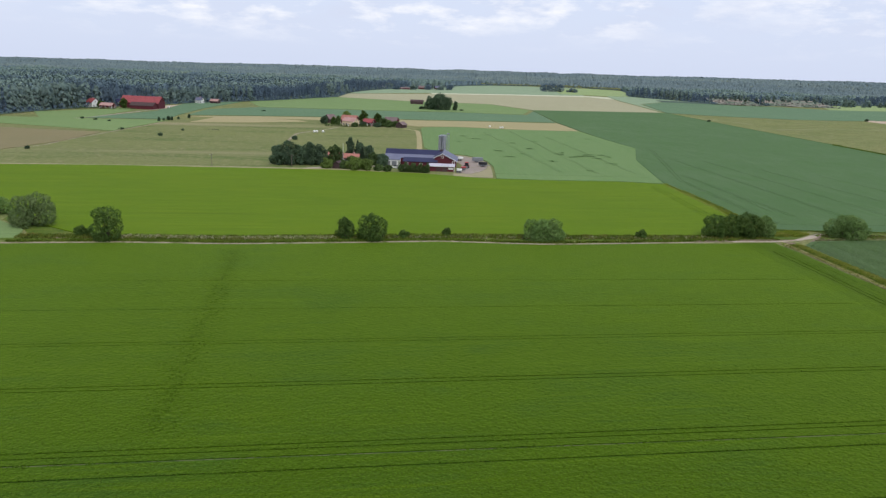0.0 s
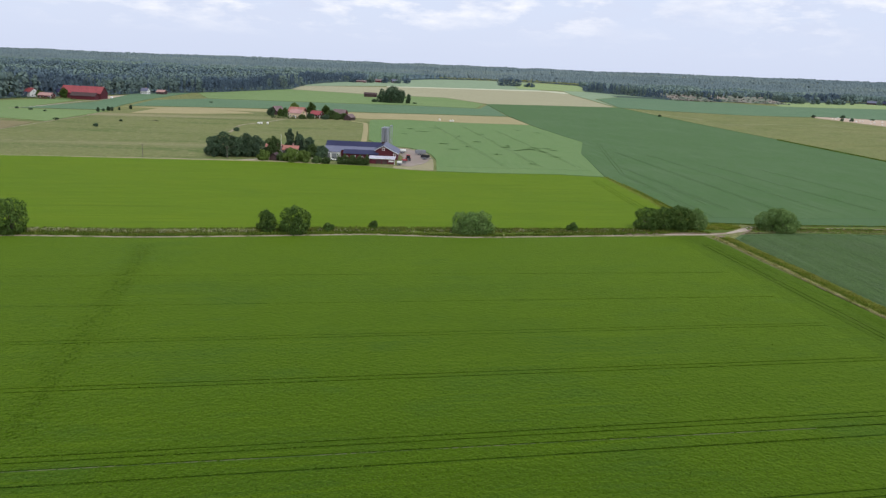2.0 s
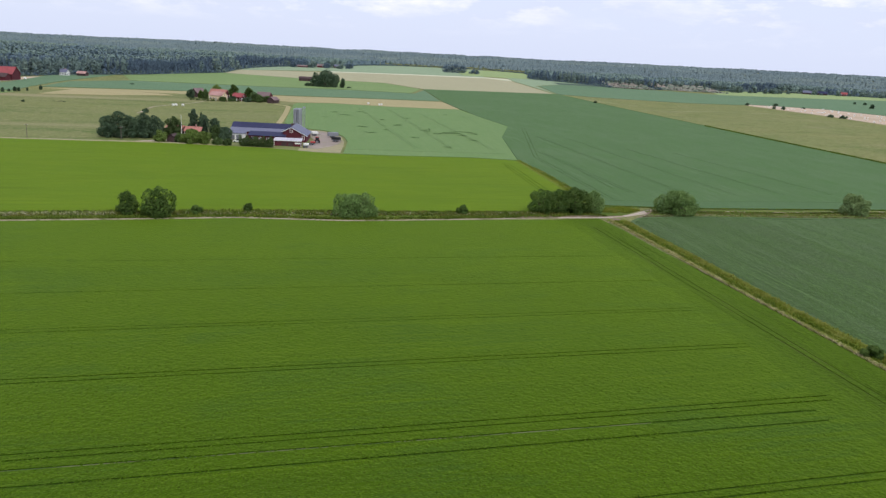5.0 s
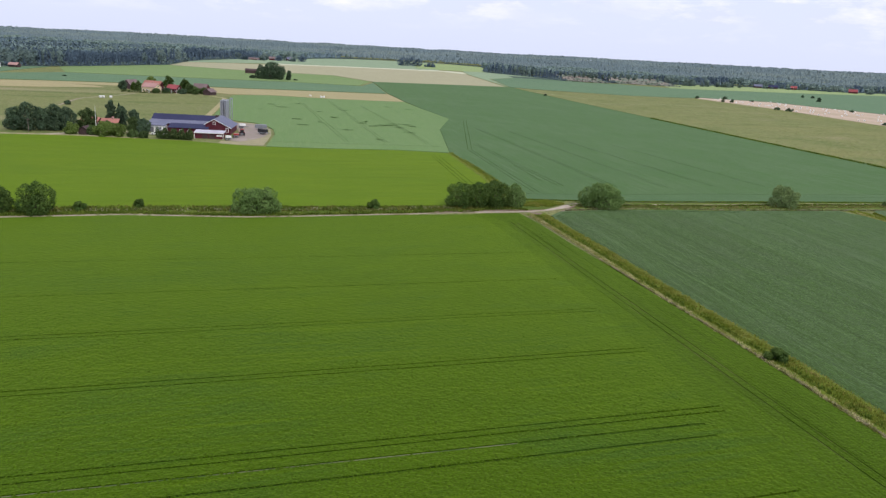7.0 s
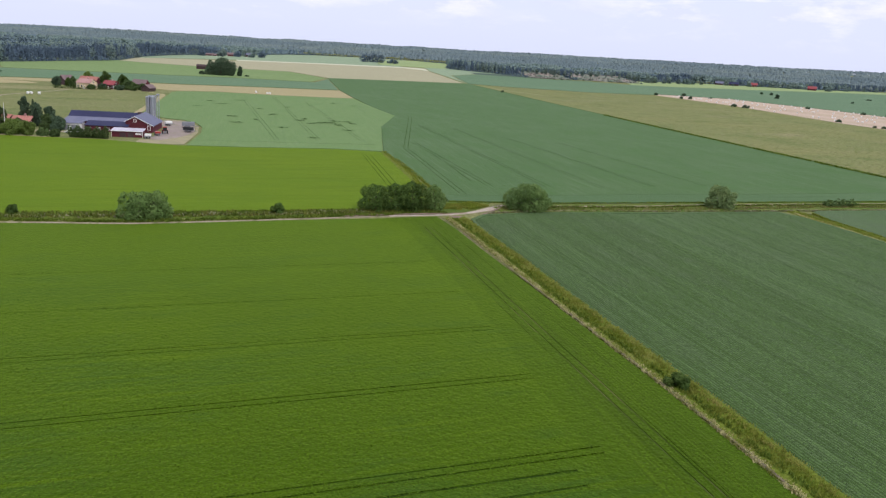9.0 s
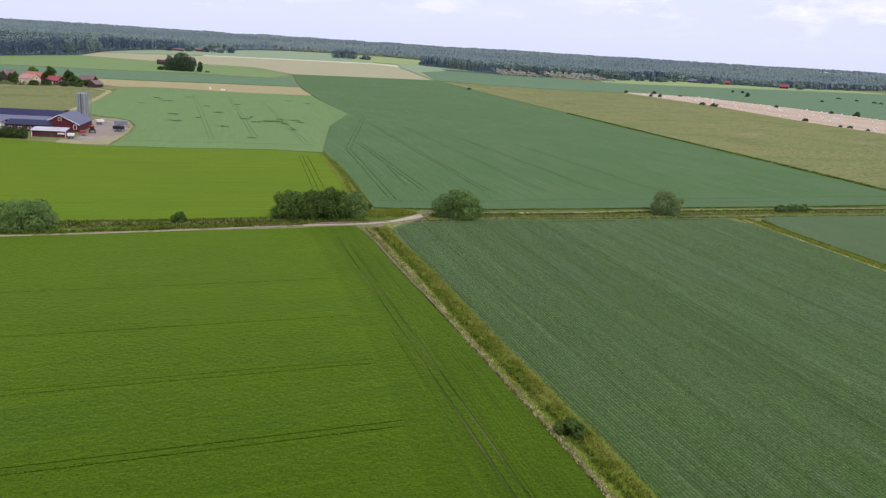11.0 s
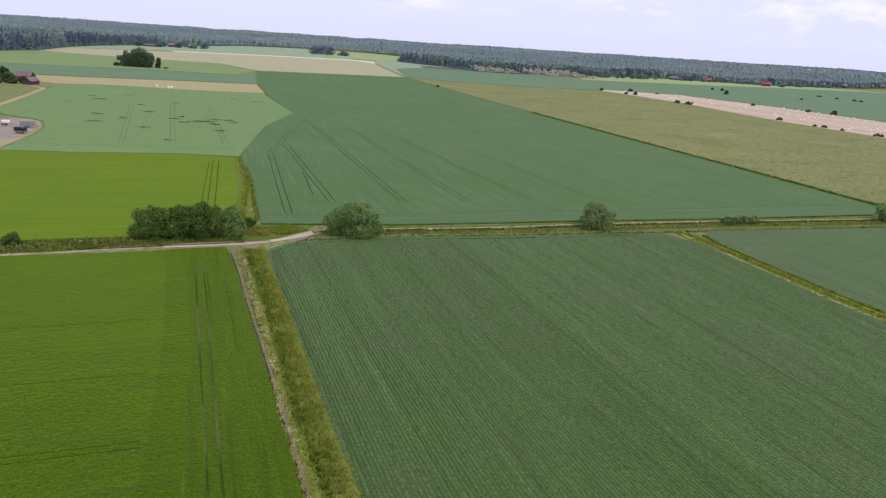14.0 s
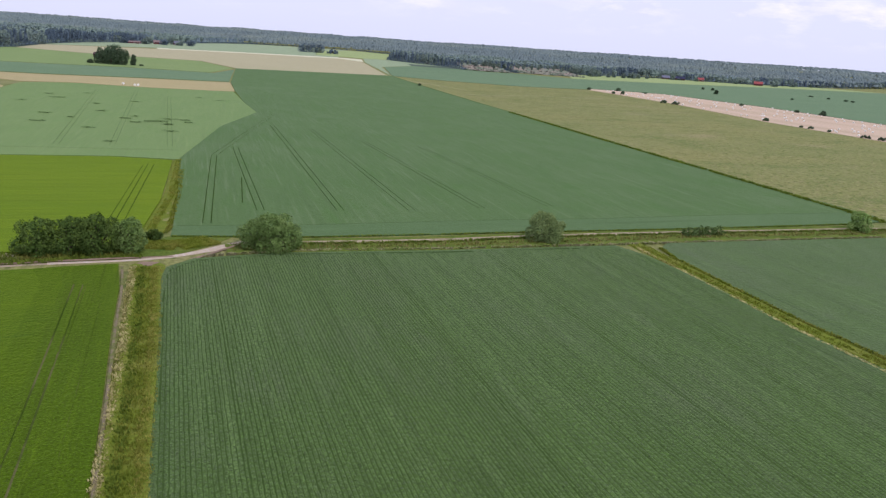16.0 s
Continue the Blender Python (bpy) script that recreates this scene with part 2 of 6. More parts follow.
# darker than trampled stems: shade between the standing crop is in this green
M_RUT_SHADE = mat("shaded_wheel_rut", (0.022, 0.048, 0.005), 0.95, [(0.25, 1.0, (0.036, 0.072, 0.006), 0.46, 0.6)], (3.0, 0.3), (3.0, 0.06), spec=0.05)
M_GRAVEL = mat("gravel", (0.42, 0.345, 0.27), 0.95, [(0.15, 1.0, (0.35, 0.285, 0.215), 0.45, 0.7), (1.1, 1.0, (0.47, 0.41, 0.37), 0.5, 0.7)], (6.0, 0.2), (5.0, 0.05), spec=0.1)
M_TRACK = mat("worn_track", (0.34, 0.28, 0.20), 0.95, [(0.15, 1.0, (0.22, 0.18, 0.11), 0.45, 0.7), (0.5, 3.0, (0.13, 0.14, 0.055), 0.52, 0.66)], (5.0, 0.2), (5.0, 0.05), spec=0.1)
M_PATH = mat("grey_soil", (0.165, 0.140, 0.085), 0.95, [(0.5, 1.0, (0.20, 0.165, 0.105), 0.45, 0.7), (0.7, 1.0, (0.12, 0.14, 0.04), 0.48, 0.62)], (3.0, 0.25), (3.0, 0.08), spec=0.1)
M_SOIL = mat("bare_soil", (0.190, 0.132, 0.089), 0.95, [(0.5, 1.0, (0.247, 0.178, 0.128), 0.45, 0.7)], (3.0, 0.25), (3.0, 0.08))
M_LEAF = mat("leaves_oak", (0.065, 0.112, 0.025), 0.8, [(0.35, 1.0, (0.101, 0.151, 0.034), 0.45, 0.7)], vary=0.35, spec=0.10, thin=0.25)
M_WILLOW = mat("leaves_willow", (0.165, 0.262, 0.074), 0.8, [(0.35, 1.0, (0.240, 0.338, 0.112), 0.45, 0.7)], vary=0.35, spec=0.12, thin=0.35)
M_SALLOW = mat("leaves_sallow", (0.161, 0.225, 0.084), 0.8, [(0.35, 1.0, (0.230, 0.294, 0.114), 0.45, 0.7)], vary=0.35, spec=0.12, thin=0.35)
M_BARK = mat("bark", (0.10, 0.075, 0.055), 0.95, [(3.0, 4.0, (0.055, 0.045, 0.035), 0.4, 0.7)], (8.0, 0.3), (10.0, 0.05))
# leaf green blued for haze at farm distance and beyond
M_OAK_HAZE = mat("hazed_lime_leaves", (0.078, 0.122, 0.070), 0.8, [(0.35, 1.0, (0.108, 0.158, 0.084), 0.45, 0.7)], vary=0.4, spec=0.12, thin=0.35)
# woods blued and lightened for haze; their broad pale tones stand for sun
M_SPRUCE_HAZE = mat("forest_crowns", (0.129, 0.178, 0.203), 0.9, [(0.004, 1.0, (0.159, 0.210, 0.215), 0.45, 0.68), (0.11, 1.0, (0.108, 0.153, 0.184), 0.45, 0.62), (0.09, 1.0, (0.159, 0.210, 0.205), 0.58, 0.72)], vary=0.16, spec=0.03)
M_ASPEN_HAZE = mat("hazed_leaf_crowns", (0.168, 0.226, 0.198), 0.9, [(0.005, 1.0, (0.207, 0.267, 0.212), 0.45, 0.68), (0.10, 1.0, (0.138, 0.194, 0.182), 0.45, 0.62), (0.08, 1.0, (0.209, 0.267, 0.215), 0.58, 0.72)], vary=0.16, spec=0.03)
M_FRINGE_HAZE = mat("hazed_fringe", (0.128, 0.178, 0.225), 0.9, [(0.01, 1.0, (0.154, 0.204, 0.230), 0.45, 0.65), (0.12, 1.0, (0.101, 0.144, 0.198), 0.45, 0.62)], vary=0.3, spec=0.03, thin=0.35)
M_BIRCH_HAZE = mat("hazed_birches", (0.182, 0.243, 0.219), 0.9, [(0.01, 1.0, (0.226, 0.285, 0.231), 0.45, 0.65), (0.12, 1.0, (0.146, 0.203, 0.199), 0.45, 0.62)], vary=0.3, spec=0.03, thin=0.35)
M_RIDGE_HAZE = mat("hazed_far_woods", (0.158, 0.204, 0.212), 0.95, [(0.0015, 1.0, (0.200, 0.248, 0.227), 0.45, 0.66), (0.02, 1.0, (0.134, 0.179, 0.195), 0.45, 0.7)], vary=0.10, spec=0.0)
M_MEADOW = mat("green_pasture", (0.158, 0.172, 0.062), 0.9, [(0.012, 4.0, (0.160, 0.176, 0.056), 0.42, 0.7), (0.05, 5.0, (0.100, 0.136, 0.036), 0.48, 0.68), (0.3, 1.5, (0.225, 0.210, 0.095), 0.50, 0.72), (0.02, 14.0, (0.265, 0.230, 0.125), 0.54, 0.70)], (0.8, 0.35), (0.8, 0.3), sheen=(0.06, (0.7, 0.7, 0.4)), spin=80, spec=0.06)
M_TRUNKS = mat("pale_trunks", (0.15, 0.14, 0.14), 0.9, [(0.3, 1.0, (0.34, 0.33, 0.32), 0.54, 0.62)], vary=0.4)


# ---- building blocks ----
def mesh_ob(name, bm, material, parent=None, label=""):
    me = bpy.data.meshes.new(name)
    bm.to_mesh(me)
    bm.free()
    me.materials.append(material)
    ob = new(name, me)
    if parent is not None:
        ob.parent = parent
    if label:
        ob["label"] = label
    return ob


def part(name, bm, material, parent, label=""):
    return mesh_ob(name, bm, material, parent, label)


def raw(name, verts, faces, material, parent=None, smooth=False):
    me = bpy.data.meshes.new(name)
    me.from_pydata([tuple(v) for v in verts], [], [tuple(q) for q in faces])
    me.materials.append(material)
    if smooth:
        me.shade_smooth()
    ob = new(name, me)
    if parent is not None:
        ob.parent = parent
    return ob


def hill(x, y):
    """Height of the land: a flat plain, and low wooded ridges far off that rise from west to east."""
    dx, dy = x - 60.0, y - 30.0
    r = math.hypot(dx, dy)
    a = math.degrees(math.atan2(dx, dy))
    top = 12.0 + 36.0 * min(1.0, max(0.0, (a + 32.0) / 70.0))
    top += 3.0 * noise.noise((a * 0.12, 3.0, 0.0)) + 1.5 * noise.noise((a * 0.5, 8.0, 0.0))
    k = min(1.0, max(0.0, (r - 2600.0) / 1900.0))
    roll = 3.0 * noise.noise((x * 0.0016, y * 0.0016, 5.0)) * min(1.0, max(0.0, (r - 2700.0) / 600.0))
    return top * k * k * (3 - 2 * k) + roll


# ---- ground ----
def ground():
    rings = [0.0, 120, 250, 400, 600, 800, 1000, 1200] + list(range(1300, 4950, 150))
    n = 180
    verts, faces = [(60.0, 30.0, 0.0)], []
    for r in rings[1:]:
        for i in range(n):
            a = 2 * math.pi * i / n
            x, y = 60 + r * math.sin(a), 30 + r * math.cos(a)
            verts.append((x, y, hill(x, y)))
    for i in range(n):
        faces.append((0, 1 + (i + 1) % n, 1 + i))
    for k in range(len(rings) - 2):
        for i in range(n):
            a, b = 1 + k * n + i, 1 + k * n + (i + 1) % n
            faces.append((a, b, b + n, a + n))
    ob = raw("ground", verts, faces, M_PASTURE, smooth=True)
    tagged(ob, "olive-green rough pasture with dry patches on flat farmland", "ground", kind="structure")


ground()


def inside(px, py, poly):
    c = np.zeros(len(px), bool)
    for (x0, y0), (x1, y1) in zip(poly, poly[1:] + poly[:1]):
        cross = ((y0 > py) != (y1 > py)) & (px < (x1 - x0) * (py - y0) / ((y1 - y0) or 1e-9) + x0)
        c ^= cross
    return c


ALL_RUTS = []


def field(name, outline, material, label, height=0.5, lines=(), category="field", deep=True):
    """A standing crop: a slab with the outline given, in which tramlines are gaps down to the soil.
    lines: (x0, y0, x1, y1, gauge, width): two wheel ruts along the way from the first point to the second."""
    height = height * 0.55 + 0.004 * (len(bpy.data.objects) % 40)
    bm = bmesh.new()
    f = bm.faces.new([bm.verts.new((x, y, height)) for x, y in outline])
    if f.normal.z < 0:
        f.normal_flip()
    f.normal_update()
    if f.normal.z < 0:
        bmesh.ops.reverse_faces(bm, faces=[f])
    ruts = []
    for x0, y0, x1, y1, gauge, width in lines:
        u = Vector((x1 - x0, y1 - y0, 0))
        size = u.length
        u.normalize()
        v = Vector((-u.y, u.x, 0))
        for side in ((-0.5, 0.5) if gauge else (0.0,)):
            ruts.append((Vector((x0, y0, 0)) + v * side * gauge, u, v, size, width))
    ALL_RUTS.extend((o.x, o.y, u.x, u.y, size, width) for o, u, v, size, width in ruts)
    for o, u, v, size, width in ruts:
        for k in (-0.5, 0.5):
            bmesh.ops.bisect_plane(bm, geom=bm.verts[:] + bm.edges[:] + bm.faces[:], plane_co=o + v * width * k, plane_no=v, dist=0.001)
    for o, u, v, size, width in ruts:
        near = [q for q in bm.faces if abs((q.calc_center_median() - o).dot(v)) < width * 0.45]
        for d in (0.0, size):
            near = [q for q in bm.faces if abs((q.calc_center_median() - o).dot(v)) < width * 0.45]
            geom = list({w for q in near for w in q.verts}) + list({e for q in near for e in q.edges}) + near
            if geom:
                bmesh.ops.bisect_plane(bm, geom=geom, plane_co=o + u * d, plane_no=u, dist=0.001)
        gone = []
        for q in bm.faces:
            c = q.calc_center_median() - o
            if abs(c.dot(v)) < width * 0.45 and 0 < c.dot(u) < size:
                gone.append(q)
        bmesh.ops.delete(bm, geom=gone, context="FACES")
    edges = [e for e in bm.edges if len(e.link_faces) == 1]
    ext = bmesh.ops.extrude_edge_only(bm, edges=edges)
    for w in ext["geom"]:
        if isinstance(w, bmesh.types.BMVert):
            w.co.z = 0.02
    bmesh.ops.recalc_face_normals(bm, faces=bm.faces[:])
    ob = mesh_ob(name, bm, material)
    tagged(ob, label, category, kind="structure")
    # flattened stems and soil in the ruts; their dark green carries the crop's shade
    bm = bmesh.new()
    for o, u, v, size, width in ruts:
        ends = [o + u * (size * k / 40) for k in range(41)]
        ok = inside(np.array([e.x for e in ends]), np.array([e.y for e in ends]), outline)
        for k in range(40):
            if ok[k] and ok[k + 1]:
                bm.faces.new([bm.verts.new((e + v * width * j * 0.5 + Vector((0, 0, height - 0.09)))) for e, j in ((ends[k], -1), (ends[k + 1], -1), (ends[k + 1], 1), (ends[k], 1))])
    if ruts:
        part("rut", bm, M_RUT_PALE if name == "oat_field" else M_RUT_TAN if "worn" in label else M_RUT_SHADE, ob)
    else:
        bm.free()
    return ob


def ribbon(name, points, width, z, material, label, category, lift=(), rough=0.0, seed=1):
    """A strip along points; lift gives the heights over its width."""
    rnd = random.Random(seed)
    prof = lift or (0.0, 0.0)
    pts = [Vector((x, y, 0)) for x, y in points]
    fine = []
    for a, b in zip(pts, pts[1:]):
        k = max(1, int((b - a).length / 4.0))
        fine += [a.lerp(b, i / k) for i in range(k)]
    fine.append(pts[-1])
    for _ in range(3):
        fine = [fine[0]] + [(fine[i - 1] + fine[i] * 2 + fine[i + 1]) / 4 for i in range(1, len(fine) - 1)] + [fine[-1]]
    verts, faces, m = [], [], len(prof)
    for i, p in enumerate(fine):
        u = (fine[min(i + 1, len(fine) - 1)] - fine[max(i - 1, 0)]).normalized()
        v = Vector((u.y, -u.x, 0))
        w = width[min(i * len(width) // len(fine), len(width) - 1)] if isinstance(width, (list, tuple)) else width
        w *= 1 + rough * rnd.uniform(-1, 1)
        for j in range(m):
            q = p + v * w * (j / (m - 1) - 0.5)
            verts.append((q.x, q.y, (0.0 if z < 0.05 else 0.04) if z < 0.2 and j in (0, m - 1) else z + prof[j] + (rnd.uniform(-0.06, 0.06) if m > 2 else 0)))
    for i in range(len(fine) - 1):
        for j in range(m - 1):
            a = i * m + j
            faces.append((a, a + 1, a + m + 1, a + m))
    ob = raw(name, verts, faces, material, smooth=True)
    return tagged(ob, label, category, kind="structure")


TRACK_WEST = [(-420, 146), (-260, 173), (-116, 198), (-87, 204), (-59, 206.5), (-29, 213), (0, 220), (29, 220.5), (63, 228), (90, 234.5), (100, 236.6), (107, 237.3), (113, 238.4), (116.3, 243), (120, 248), (126, 251.5)]
TRACK_EAST = [(124, 250.5), (139, 252.5), (171, 256), (198, 262), (241, 268), (317, 277), (420, 290), (700, 330)]

EDGE = [(102.6, 234.2), (105.0, 219), (107.0, 198), (109.8, 174), (112.1, 152), (114.7, 127), (121.9, 30), (127.7, -80)]
INNER = [(88.5, 230.6), (91.8, 222), (95.3, 185), (97.2, 150), (98, 100), (98.5, 30), (99, -80)]
OUTER = [(92.5, 232), (95.3, 222), (99.2, 185), (101.4, 150), (102.2, 100), (102.7, 30), (103, -80)]
RUTS = [(-250, 54.4, 99.5, 112, 0, 0.26), (-250, 53.0, 99.5, 110.6, 0, 0.26), (-250, 52.4, 95, 107.2, 0, 0.40), (-250, 47.6, 95, 104.2, 0, 0.34)]
field("barley_field", [(-420, 143.5), (-116, 195.8), (-87, 202.2), (-59, 204.8), (-29, 211.2), (0, 218.2), (29, 218.8), (63, 226.2)] + INNER + [(-420, -80)], M_BARLEY,
      "bright green barley field with straight wheel tracks", 0.5,
      RUTS + [(-250, 75.0, 99, 132, 1.4, 0.22), (-250, 95.6, 96.5, 150.6, 1.4, 0.14), (-250, 116.4, 95, 169.6, 0, 0.13), (-250, 139, 93, 190, 0, 0.1), (-250, 32.6, 100, 91.4, 1.5, 0.3)])
field("barley_field", INNER + OUTER[::-1], M_BARLEY_DEEP, "darker strip of green barley beside the headland", 0.5, RUTS)
field("barley_field", OUTER + EDGE[::-1], M_BARLEY_EDGE, "bright green barley headland with worn wheel tracks", 0.5,
      [(98.0, 221.5, 114.1, 32, 1.5, 0.28), (99.4, 220.5, 115.4, 32, 0, 0.10), (101.2, 219, 117.0, 40, 0, 0.07), (103.2, 212, 118.2, 40, 0, 0.07), (96.2, 214, 103.4, 130, 0, 0.08)])
field("wheat_field", [(111.5, 232), (116, 238), (134, 243), (169, 246), (215, 252), (219, 243), (222, 222), (223, 196), (226, 176), (232, 130), (240, 30), (248, -80),
      (134, -80), (126, 30), (120, 126), (117, 154), (113.6, 196), (112.0, 209), (111.2, 226)], M_WHEAT, "bluish-green wheat field in straight drilled rows", 0.55,
      [(120.5, 230, 137.5, 40, 1.6, 0.16), (131.5, 230, 137, 160, 0, 0.12), (135, 228, 149, 70, 0, 0.14), (156, 232, 172, 60, 0, 0.14), (165, 215, 174, 120, 0, 0.1), (176, 234, 190, 90, 0, 0.12), (145, 200, 153, 110, 0, 0.1)])
field("wheat_field", [(231, 255.2), (306, 264), (420, 278), (700, 310), (700, -80), (260, -80), (247, 30), (235.6, 130), (229.8, 185), (227.7, 197), (226.3, 221), (225.4, 240), (226.5, 250)], M_WHEAT, "bluish-green wheat field beyond a grassy ditch", 0.55)
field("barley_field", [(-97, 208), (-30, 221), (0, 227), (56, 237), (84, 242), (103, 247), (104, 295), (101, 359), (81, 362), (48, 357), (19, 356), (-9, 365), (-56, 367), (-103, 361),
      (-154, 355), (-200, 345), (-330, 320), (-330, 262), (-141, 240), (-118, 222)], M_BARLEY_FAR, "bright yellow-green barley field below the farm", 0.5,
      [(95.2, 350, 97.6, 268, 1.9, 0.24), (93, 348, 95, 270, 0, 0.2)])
field("oat_field", [(24, 357.4), (48, 358.4), (81, 363.4), (102.6, 361), (113, 462), (130, 536), (122, 600), (114, 678), (58, 670), (6, 676), (-20, 660), (-22, 647), (-14, 489), (-8, 470), (2, 458), (11, 453), (18, 443), (23, 424), (25, 402), (24.5, 378)], M_PALE,
      "pale green oat field with dark flattened patches", 0.45, [(30, 631, 58.5, 386, 1.9, 0.22), (52, 647, 77, 389, 1.9, 0.22), (76, 610, 97, 392, 1.9, 0.18), (24, 374, 101, 382, 1.9, 0.2)])
field("wheat_field", [(110, 256), (126, 256.6), (140, 256.8), (163, 259.6), (196, 265.0), (253, 272.6), (309, 282), (325, 286), (324.5, 299), (288, 293.5), (219, 281), (182, 276), (141, 268), (109.7, 265)], M_WHEAT_EDGE, "paler headland of the large wheat field", 0.5)
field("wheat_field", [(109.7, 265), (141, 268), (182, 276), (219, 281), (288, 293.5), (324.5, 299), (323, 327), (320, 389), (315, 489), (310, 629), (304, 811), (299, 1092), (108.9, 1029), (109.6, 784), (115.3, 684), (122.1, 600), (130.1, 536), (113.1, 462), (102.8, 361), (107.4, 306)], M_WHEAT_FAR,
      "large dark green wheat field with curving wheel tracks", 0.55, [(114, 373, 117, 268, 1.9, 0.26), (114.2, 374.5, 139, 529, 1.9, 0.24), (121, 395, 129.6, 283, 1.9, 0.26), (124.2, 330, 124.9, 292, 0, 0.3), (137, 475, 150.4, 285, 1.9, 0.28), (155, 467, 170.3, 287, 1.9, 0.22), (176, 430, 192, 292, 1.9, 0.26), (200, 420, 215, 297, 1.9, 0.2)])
field("mown_field", [(-235, 690), (-183, 719), (-124, 738), (-28, 746), (47, 767), (109, 778), (115, 682), (58, 674), (6, 681), (-25, 668), (-60, 690), (-110, 705), (-190, 688)], M_TAN, "yellow-brown mown strip behind the farmsteads", 0.12)
field("wheat_field", [(-235, 705), (-183, 727), (-124, 746), (-28, 755), (47, 775), (108, 787), (108, 1000), (90, 905), (4, 910), (-59, 890), (-210, 868), (-245, 800)], M_TEAL, "blue-green grain field behind the farmsteads", 0.4)
field("ley_field", [(-250, 985), (-181, 1225), (-61, 1168), (60, 1164), (106, 1025), (86, 912), (4, 917), (-59, 897), (-210, 875)], M_GREEN, "bright green grass ley round a clump of trees", 0.3)
field("fallow_field", [(111, 1033), (297, 1100), (330, 1590), (300, 1716), (100, 1628), (-31, 1544), (-188, 1386), (-185, 1232), (-61, 1176), (62, 1172)], M_BROWN, "pale brown fallow field far off", 0.2)
field("cut_field", [(-31, 1546), (100, 1629), (300, 1717), (334, 1600), (352, 1760), (306, 1790), (110, 1690), (-40, 1596)], M_CHALK, "pale dry strip of cut grass far off", 0.2)
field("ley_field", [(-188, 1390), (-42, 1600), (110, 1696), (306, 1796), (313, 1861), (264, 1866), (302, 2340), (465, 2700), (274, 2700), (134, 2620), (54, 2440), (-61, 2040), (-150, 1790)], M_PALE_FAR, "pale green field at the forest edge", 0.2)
field("ley_field", [(266, 1870), (313, 1865), (366, 1845), (430, 1870), (456, 2019), (536, 2216), (550, 2520), (471, 2690), (304, 2344)], M_SUN_TINTED, "yellow-green field far off, sunlight in its colour", 0.2)
field("ley_field", [(303, 1102), (337, 1396), (440, 1600), (506, 1660), (471, 1740), (429, 1860), (366, 1840), (336, 1595)], M_PALE_FAR, "pale green field beside a wood", 0.2)
field("wheat_field", [(303, 1092), (348, 1060), (456, 1032), (560, 1064), (577, 1092), (681, 1072), (723, 910), (733, 725), (748, 420), (1400, 500), (1900, 1500), (1861, 1960), (1383, 1762), (1018, 1574), (756, 1463), (700, 1449), (626, 1519), (566, 1509), (512, 1530), (500, 1650), (440, 1590), (340, 1390)], M_TEAL, "dark green field behind the hay strip", 0.4)
field("ley_field", [(702, 1453), (756, 1468), (1018, 1579), (1383, 1767), (1861, 1966), (2400, 2500), (1719, 2090), (1392, 1918), (1202, 1918), (1076, 1905), (894, 1776), (770, 1640)], M_SUN_TINTED, "yellow-green grass below the woods, sunlight in its colour", 0.2)
field("hay_field", [(560, 1058), (577, 878), (563, 677), (573, 554), (590, 380), (744, 410), (730, 725), (720, 907), (679, 1067), (577, 1088)], M_STRAW, "straw-coloured hay field dotted with white bales", 0.1)
field("wheat_field", [(-292, 629), (-232, 646), (-242, 705), (-252, 800), (-256, 980), (-300, 905), (-277, 743)], M_TEAL, "blue-green grain field by the red barn", 0.4)
field("ley_field", [(-420, 560), (-318, 554), (-226, 526), (-227, 636), (-292, 622), (-420, 600)], M_GREEN, "bright green ley by the forest", 0.3)
field("fallow_field", [(-420, 515), (-301, 524), (-229, 515), (-224, 451), (-231, 400), (-420, 400)], M_BROWN_NEAR, "brown fallow field beside a dirt track", 0.15)
field("wheat_field", [(-119, 214), (-133, 226), (-145, 236), (-340, 220), (-340, 164), (-114, 203)], M_GREEN, "green ley corner by the track", 0.4)

def sheet(name, outline, z, material, label, category):
    me = raw(name, [(x, y, z) for x, y in outline], [tuple(range(len(outline)))], material)
    return tagged(me, label, category, kind="structure")


sheet("meadow", [(-330, 322), (-200, 346), (-154, 356), (-103, 362), (-56, 368), (-9, 366), (20, 358), (26, 417), (6, 445), (-14, 489), (-22, 660), (-60, 688), (-110, 703), (-190, 686), (-232, 650), (-290, 620), (-420, 600), (-420, 322)][::-1], 0.012, M_MEADOW, "grazed olive-green meadow with dry strips round the farm", "meadow")
field("wheat_field", [(-300, 908), (-257, 986), (-250, 992), (-184, 1228), (-182, 1232), (-240, 1030)], M_TEAL, "blue-green grain field narrowing along the forest", 0.3)
field("ley_field", [(-359, 678), (-340, 712), (-322, 770), (-300, 752), (-294, 680), (-293, 632), (-313, 600)], M_GREEN, "bright green ley below the red barn", 0.2)
field("mown_field", [(-207, 625), (-205, 700), (-170, 700), (-133, 690), (-121, 676), (-162, 643)], M_TAN, "yellow mown strip on the meadow", 0.06)
field("barn_yard", [(-303, 832), (-284, 895), (-272, 896), (-273, 794), (-280, 774)], M_STRAW, "dry trodden yard beside the red barn", 0.06, category="yard")

ribbon("verge_north", [(-420, 153), (-116, 205), (-59, 212.5), (0, 225.5), (63, 234), (104, 242.5)], 7.0, 0.03, M_VERGE, "overgrown grassy ditch verge along the farm track", "verge", (0.1, 0.35, 0.1, 0.0, 0.35, 0.25))
ribbon("verge_east", [(122, 246), (171, 250.5), (240, 262), (317, 271), (420, 284)], 9.0, 0.03, M_VERGE, "grassy ditch between track and wheat field", "verge", (0.1, 0.3, 0.0, 0.25, 0.4, 0.15))
